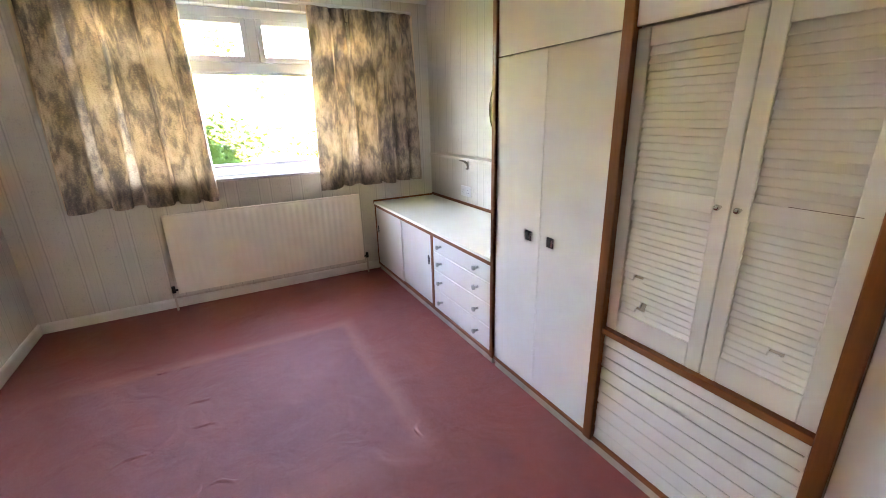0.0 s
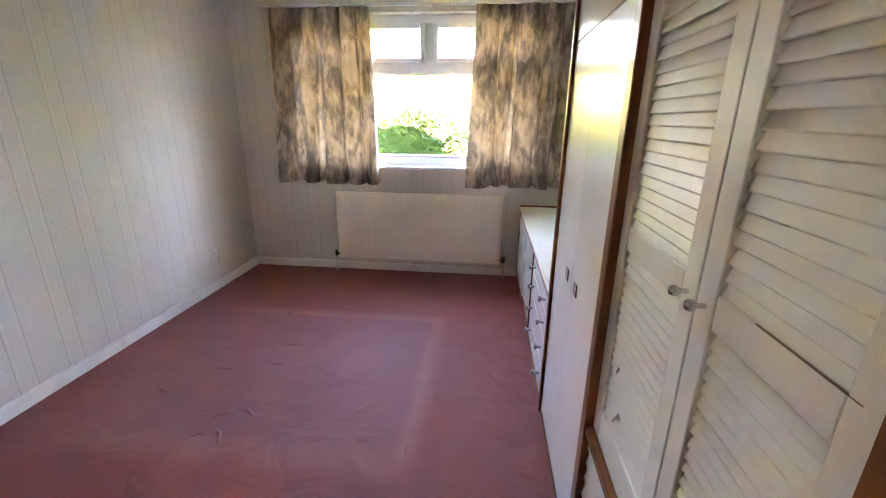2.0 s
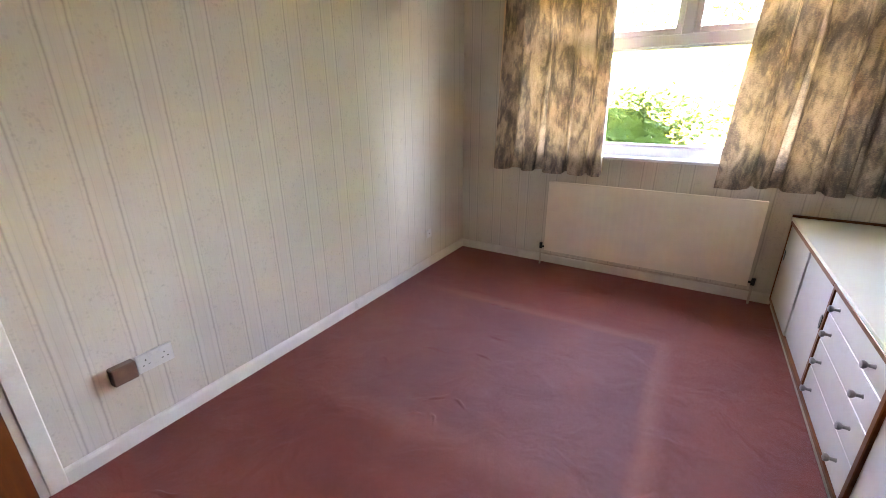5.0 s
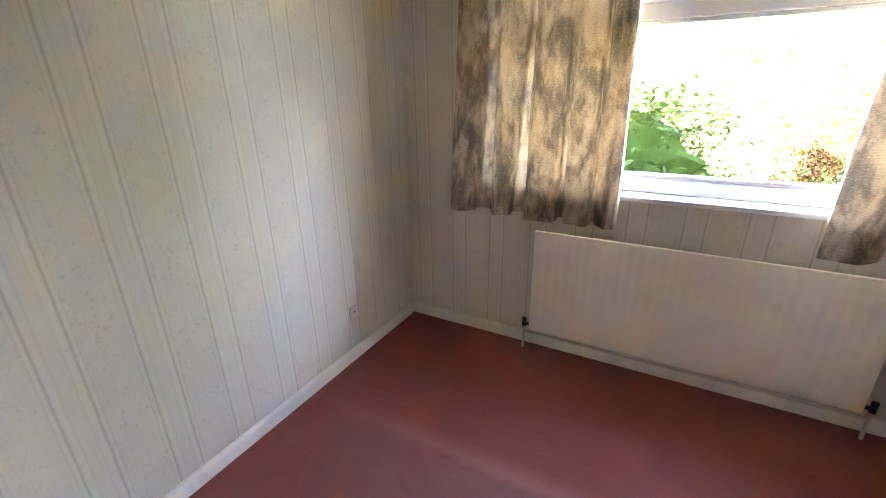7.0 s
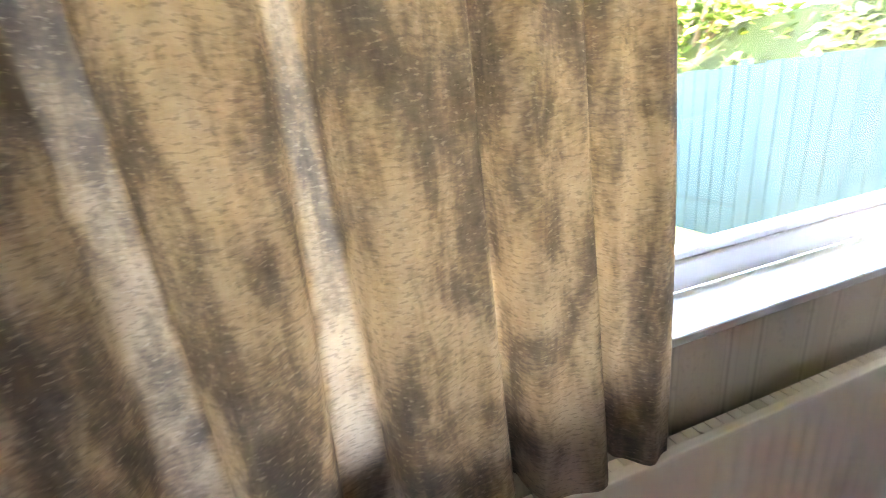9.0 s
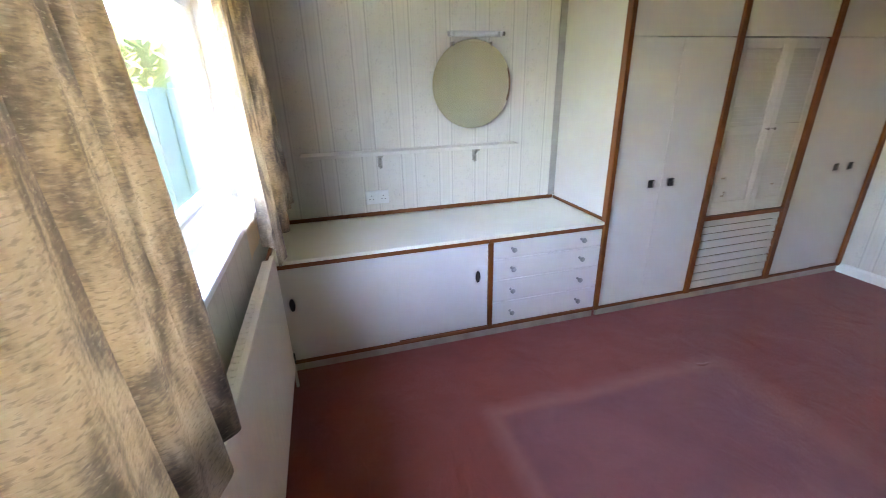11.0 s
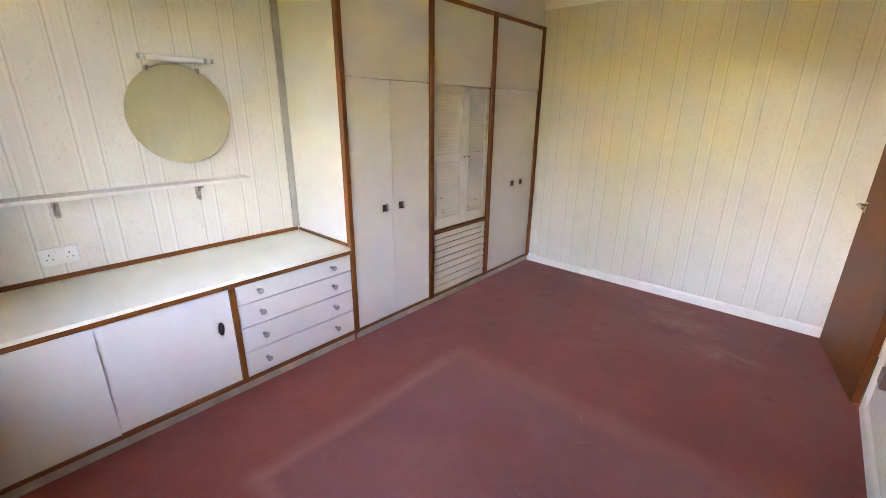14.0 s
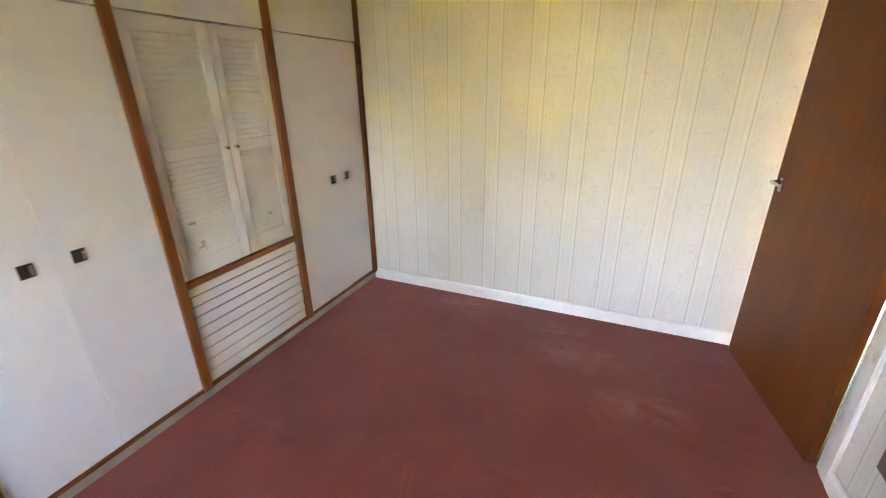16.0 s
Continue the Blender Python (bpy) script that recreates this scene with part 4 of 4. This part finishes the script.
def double_socket(x, y, z, sign, label):
    """A twin 13 A plate on a wall at x, facing along sign x."""
    root = thing("socket", x, y, z, label, "socket")

    def bx(x0, x1, y0, y1, z0, z1, bevel=0.0):
        xa, xb = x + sign * x0, x + sign * x1
        return box(min(xa, xb), max(xa, xb), y + y0, y + y1, z + z0, z + z1, bevel)

    part("plate", bx(0.001, 0.011, -0.073, 0.073, -0.043, 0.043, 0.003), PLASTIC, root)
    for c in (-0.037, 0.037):
        part("earth_hole", bx(0.0105, 0.0115, c - 0.002, c + 0.002, 0.006, 0.014), BLACK, root)
        for s in (-0.011, 0.011):
            part("pin_hole", bx(0.0105, 0.0115, c + s - 0.0035, c + s + 0.0035, -0.014, -0.010), BLACK, root)
        part("rocker", bx(0.0105, 0.014, c * 0.45 - 0.005, c * 0.45 + 0.005, 0.016, 0.032, 0.001), PLASTIC, root)
    return root


double_socket(EAST, -0.645, 0.768, -1, "white double socket above the worktop")
double_socket(0.0, -2.805, 0.345, 1, "white double socket low on the wall")
adp = thing("plug_adapter", 0.02, -2.93, 0.31, "small brown plug-in adapter box on the wall", "adapter")
part("body", box(0.001, 0.042, -2.975, -2.886, 0.312, 0.39, 0.005), BROWN_PLASTIC, adp)
tv = thing("aerial_socket", 0.005, -0.615, 0.26, "small white aerial socket plate on the wall", "socket")
part("plate", box(0.001, 0.009, -0.65, -0.58, 0.262, 0.332, 0.002), PLASTIC, tv)
part("coax_hole", tube((0.0085, -0.615, 0.297), (0.0105, -0.615, 0.297), 0.006), CHROME, tv, "round metal outlet", True)

# ---- pendant lamp ----
pen = thing("pendant_lamp", 1.40, -1.45, 2.07, "brown cloth drum shade hanging from the ceiling", "ceiling lamp")
part("shade", lathe([(0.145, 0.0), (0.148, 0.004), (0.125, 0.175), (0.122, 0.175), (0.143, 0.006), (0.02, 0.0061)], (1.40, -1.45, 2.07), "z", 40), SHADE, pen, "", True)
part("flex", tube((1.40, -1.45, 2.15), (1.40, -1.45, CEIL - 0.02), 0.004, sides=8), PLASTIC, pen)
part("ceiling_rose", lathe([(0.02, -0.03), (0.04, -0.012), (0.045, -0.001)], (1.40, -1.45, CEIL), "z", 24), PLASTIC, pen, "", True)

# ---- garden ----
structure("ground", box(-500, 500, 0.165, 900, -0.8, -0.35), grass_material(), "sunlit lawn", "lawn")


def foliage(rnd, cx, cy, cz, rx, ry, rz, count, size):
    """Many small leaf blades, folded along the rib, scattered in uneven clumps."""
    verts, faces = [], []
    clumps = []
    for _ in range(max(6, count // 160)):
        d = Vector((rnd.gauss(0, 1), rnd.gauss(0, 1), rnd.gauss(0, 1))).normalized() * rnd.uniform(0.45, 0.95)
        clumps.append((d, rnd.uniform(0.18, 0.4)))
    for _ in range(count):
        c, r = rnd.choice(clumps)
        q = c + Vector((rnd.gauss(0, r), rnd.gauss(0, r), rnd.gauss(0, r))) * 0.6
        p = Vector((cx + q.x * rx, cy + q.y * ry, max(-0.33, cz + q.z * rz)))
        turn = Euler((rnd.uniform(-1, 1), rnd.uniform(-1, 1), rnd.uniform(0, 6.28))).to_matrix()
        s = size * rnd.uniform(0.6, 1.3)
        n = len(verts)
        for u, v, w in ((0, -1, 0), (0.45, 0, 0.12), (0, 1, 0), (-0.45, 0, 0.12)):
            verts.append(tuple(p + turn @ Vector((u * s, v * s, w * s))))
        faces += [(n, n + 1, n + 2), (n, n + 2, n + 3)]
    return verts, faces


def leafy(name, parent, material, *spec):
    v, f = foliage(*spec)
    me = bpy.data.meshes.new(name)
    me.from_pydata(v, [], f)
    me.materials.append(material)
    ob = new(name, me)
    ob.parent = parent
    ob.location = -shift_of(parent)
    return ob


LEAF_G = leaves_material("hedge_leaves", (0.012, 0.030, 0.006), (0.034, 0.062, 0.014))
LEAF_R = leaves_material("red_shrub_leaves", (0.030, 0.024, 0.008), (0.085, 0.042, 0.016))
LEAF_T = leaves_material("tree_leaves", (0.03, 0.06, 0.01), (0.07, 0.12, 0.02))
BARK = plain("bark", (0.16, 0.11, 0.08), 0.9, 0, 0.3, 12, 0.5)
rnd = random.Random(7)


CORES = {}


def mat_core(mat):
    """A mottled dense-growth material in the colours of the leaves round it."""
    if mat.name not in CORES:
        tint = (0.035, 0.022, 0.009) if "red" in mat.name else (0.018, 0.036, 0.008)
        CORES[mat.name] = dense_growth(mat.name + "_dense", tint)
    return CORES[mat.name]


def bush(x, y, w, h, mat, label, count=1800, fill=0.66):
    root = thing("bush", x, y, -0.35, label, "bush", "garden shrubs")
    st = bmesh.new()
    for _ in range(6):
        a = rnd.uniform(0, 6.28)
        add_tube(st, (x + 0.05 * math.cos(a), y + 0.05 * math.sin(a), -0.4), (x + w * 0.35 * math.cos(a), y + w * 0.35 * math.sin(a), -0.35 + h * 0.6), 0.025, 0.008, 6)
    part("stems", st, BARK, root)
    body = bmesh.new()
    bmesh.ops.create_icosphere(body, subdivisions=4, radius=1.0)
    for v in body.verts:
        k = fill + 0.22 * noise.noise(v.co * 2.6 + Vector((x, y, 0))) + 0.10 * noise.noise(v.co * 9.0 + Vector((y, x, 3)))
        v.co = Vector((x + v.co.x * k * w * 0.5, y + v.co.y * k * w * 0.5, max(-0.4, -0.35 + h * 0.45 + v.co.z * k * h * 0.52)))
    part("inner_growth", body, mat_core(mat), root, "", True)
    leafy("foliage", root, mat, rnd, x, y, -0.35 + h * 0.45, w * 0.5, w * 0.5, h * 0.52, count, 0.045)


bush(-0.9, 4.5, 2.4, 1.6, LEAF_G, "rounded bright green garden shrub", 6000)
bush(0.85, 2.6, 2.5, 1.85, LEAF_G, "bright green garden shrub under the window", 9000, 0.74)
bush(2.2, 2.6, 1.0, 1.05, LEAF_G, "low bright green garden shrub", 4000)
bush(3.1, 2.7, 1.6, 1.2, LEAF_G, "low spreading green garden shrub", 3500)
bush(3.4, 6.5, 0.95, 1.4, LEAF_R, "reddish-leaved garden shrub in flower", 2200, 0.22)
bush(4.2, 6.6, 1.1, 1.3, LEAF_G, "small loose green garden shrub", 1700, 0.22)
bush(-3.4, 5.6, 3.0, 1.9, LEAF_G, "tall dark green leafy garden shrub", 4000)


def tree(x, y, h, spread, label, count=5000, leaf=0.09, mat=None):
    root = thing("tree", x, y, -0.35, label, "tree", "garden trees")
    tr = tube((x, y, -0.4), (x + 0.1, y, h * 0.45), 0.032 * h, 0.02 * h, 10)
    for _ in range(9):
        a, up = rnd.uniform(0, 6.28), rnd.uniform(0.5, 0.85)
        add_tube(tr, (x + 0.1, y, h * rnd.uniform(0.28, 0.45)), (x + spread * 0.6 * math.cos(a), y + spread * 0.6 * math.sin(a), h * up), 0.012 * h, 0.003 * h, 6)
    part("trunk", tr, BARK, root, "", True)
    leafy("crown", root, mat or LEAF_T, rnd, x, y, h * 0.66, spread, spread, h * 0.34, count, leaf)


tree(-4.5, 11.0, 5.0, 2.2, "leafy garden tree in full sun")
tree(6.6, 4.8, 4.4, 1.8, "leafy tree above the garden fence")
tree(1.0, 14.0, 6.0, 2.6, "distant leafy garden tree")
LEAF_S = leaves_material("sapling_leaves", (0.030, 0.055, 0.020), (0.070, 0.110, 0.045))
tree(-0.75, 6.6, 3.2, 0.85, "slender young garden tree with thin foliage", 1500, 0.05, LEAF_S)
tree(4.1, 7.3, 3.0, 0.9, "slender sparse garden tree behind the shrubs", 650, 0.05, LEAF_S)
HEDGE = leaves_material("yellow_hedge_leaves", (0.46, 0.47, 0.10), (0.56, 0.57, 0.13))
hedge = tagged(new("hedge"), "tall yellow-green clipped hedge in full sun", "hedge", "", "stuff")
hedge.location = (2.0, 9.5, -0.35)
core = box(-16, 20, 9.4, 10.2, -0.4, 2.6)
part("hedge_core", core, plain("hedge_core", (0.16, 0.16, 0.03), 0.9, 0, 0.3, 3, 0.5), hedge)
for k in range(12):
    leafy("foliage", hedge, HEDGE, rnd, -14.5 + k * 3.0, 9.4, 1.15, 1.9, 0.7, 1.6 + 0.2 * math.sin(k * 2.2), 1500, 0.13)
LEAF_P = leaves_material("pale_hedge_leaves", (0.14, 0.20, 0.07), (0.30, 0.36, 0.16))
SIDE = plain("side_hedge_core", (0.025, 0.045, 0.008), 0.9, 0, 0.3, 3, 0.5)
# Side hedges added to hold back side light; the left one is unseen.
for hx, hh, leaf in ((-4.9, 2.6, LEAF_T), (6.9, 2.7, LEAF_P)):
    run = tagged(new("hedge"), "tall green side hedge, added to cut the side light", "hedge", "", "stuff")
    run.location = (hx, 5.0, -0.35)
    part("hedge_core", box(hx - 0.35, hx + 0.35, 0.6, 9.2, -0.4, hh - 0.7), SIDE, run)
    for k in range(5):
        leafy("foliage", run, leaf, rnd, hx, 1.4 + k * 1.8, hh * 0.42, 0.7, 1.2, hh * 0.5, 1300, 0.09)
FENCE = plain("fence_stain", (0.009, 0.036, 0.038), 0.8, 0, 0.15, 6, 0.3)
fence = thing("fence", 5.0, 5.0, -0.35, "teal stained board fence along the garden", "fence")
for i in range(60):
    y = 0.8 + i * 0.15
    part("board", box(5.0, 5.02, y + 0.004, y + 0.146, -0.36, 1.45 + 0.01 * math.sin(i * 2.1), 0.003), FENCE, fence)
for i in range(6):
    y = 0.9 + i * 1.78
    part("post", box(5.021, 5.10, y - 0.04, y + 0.04, -0.4, 1.5, 0.005), FENCE, fence)
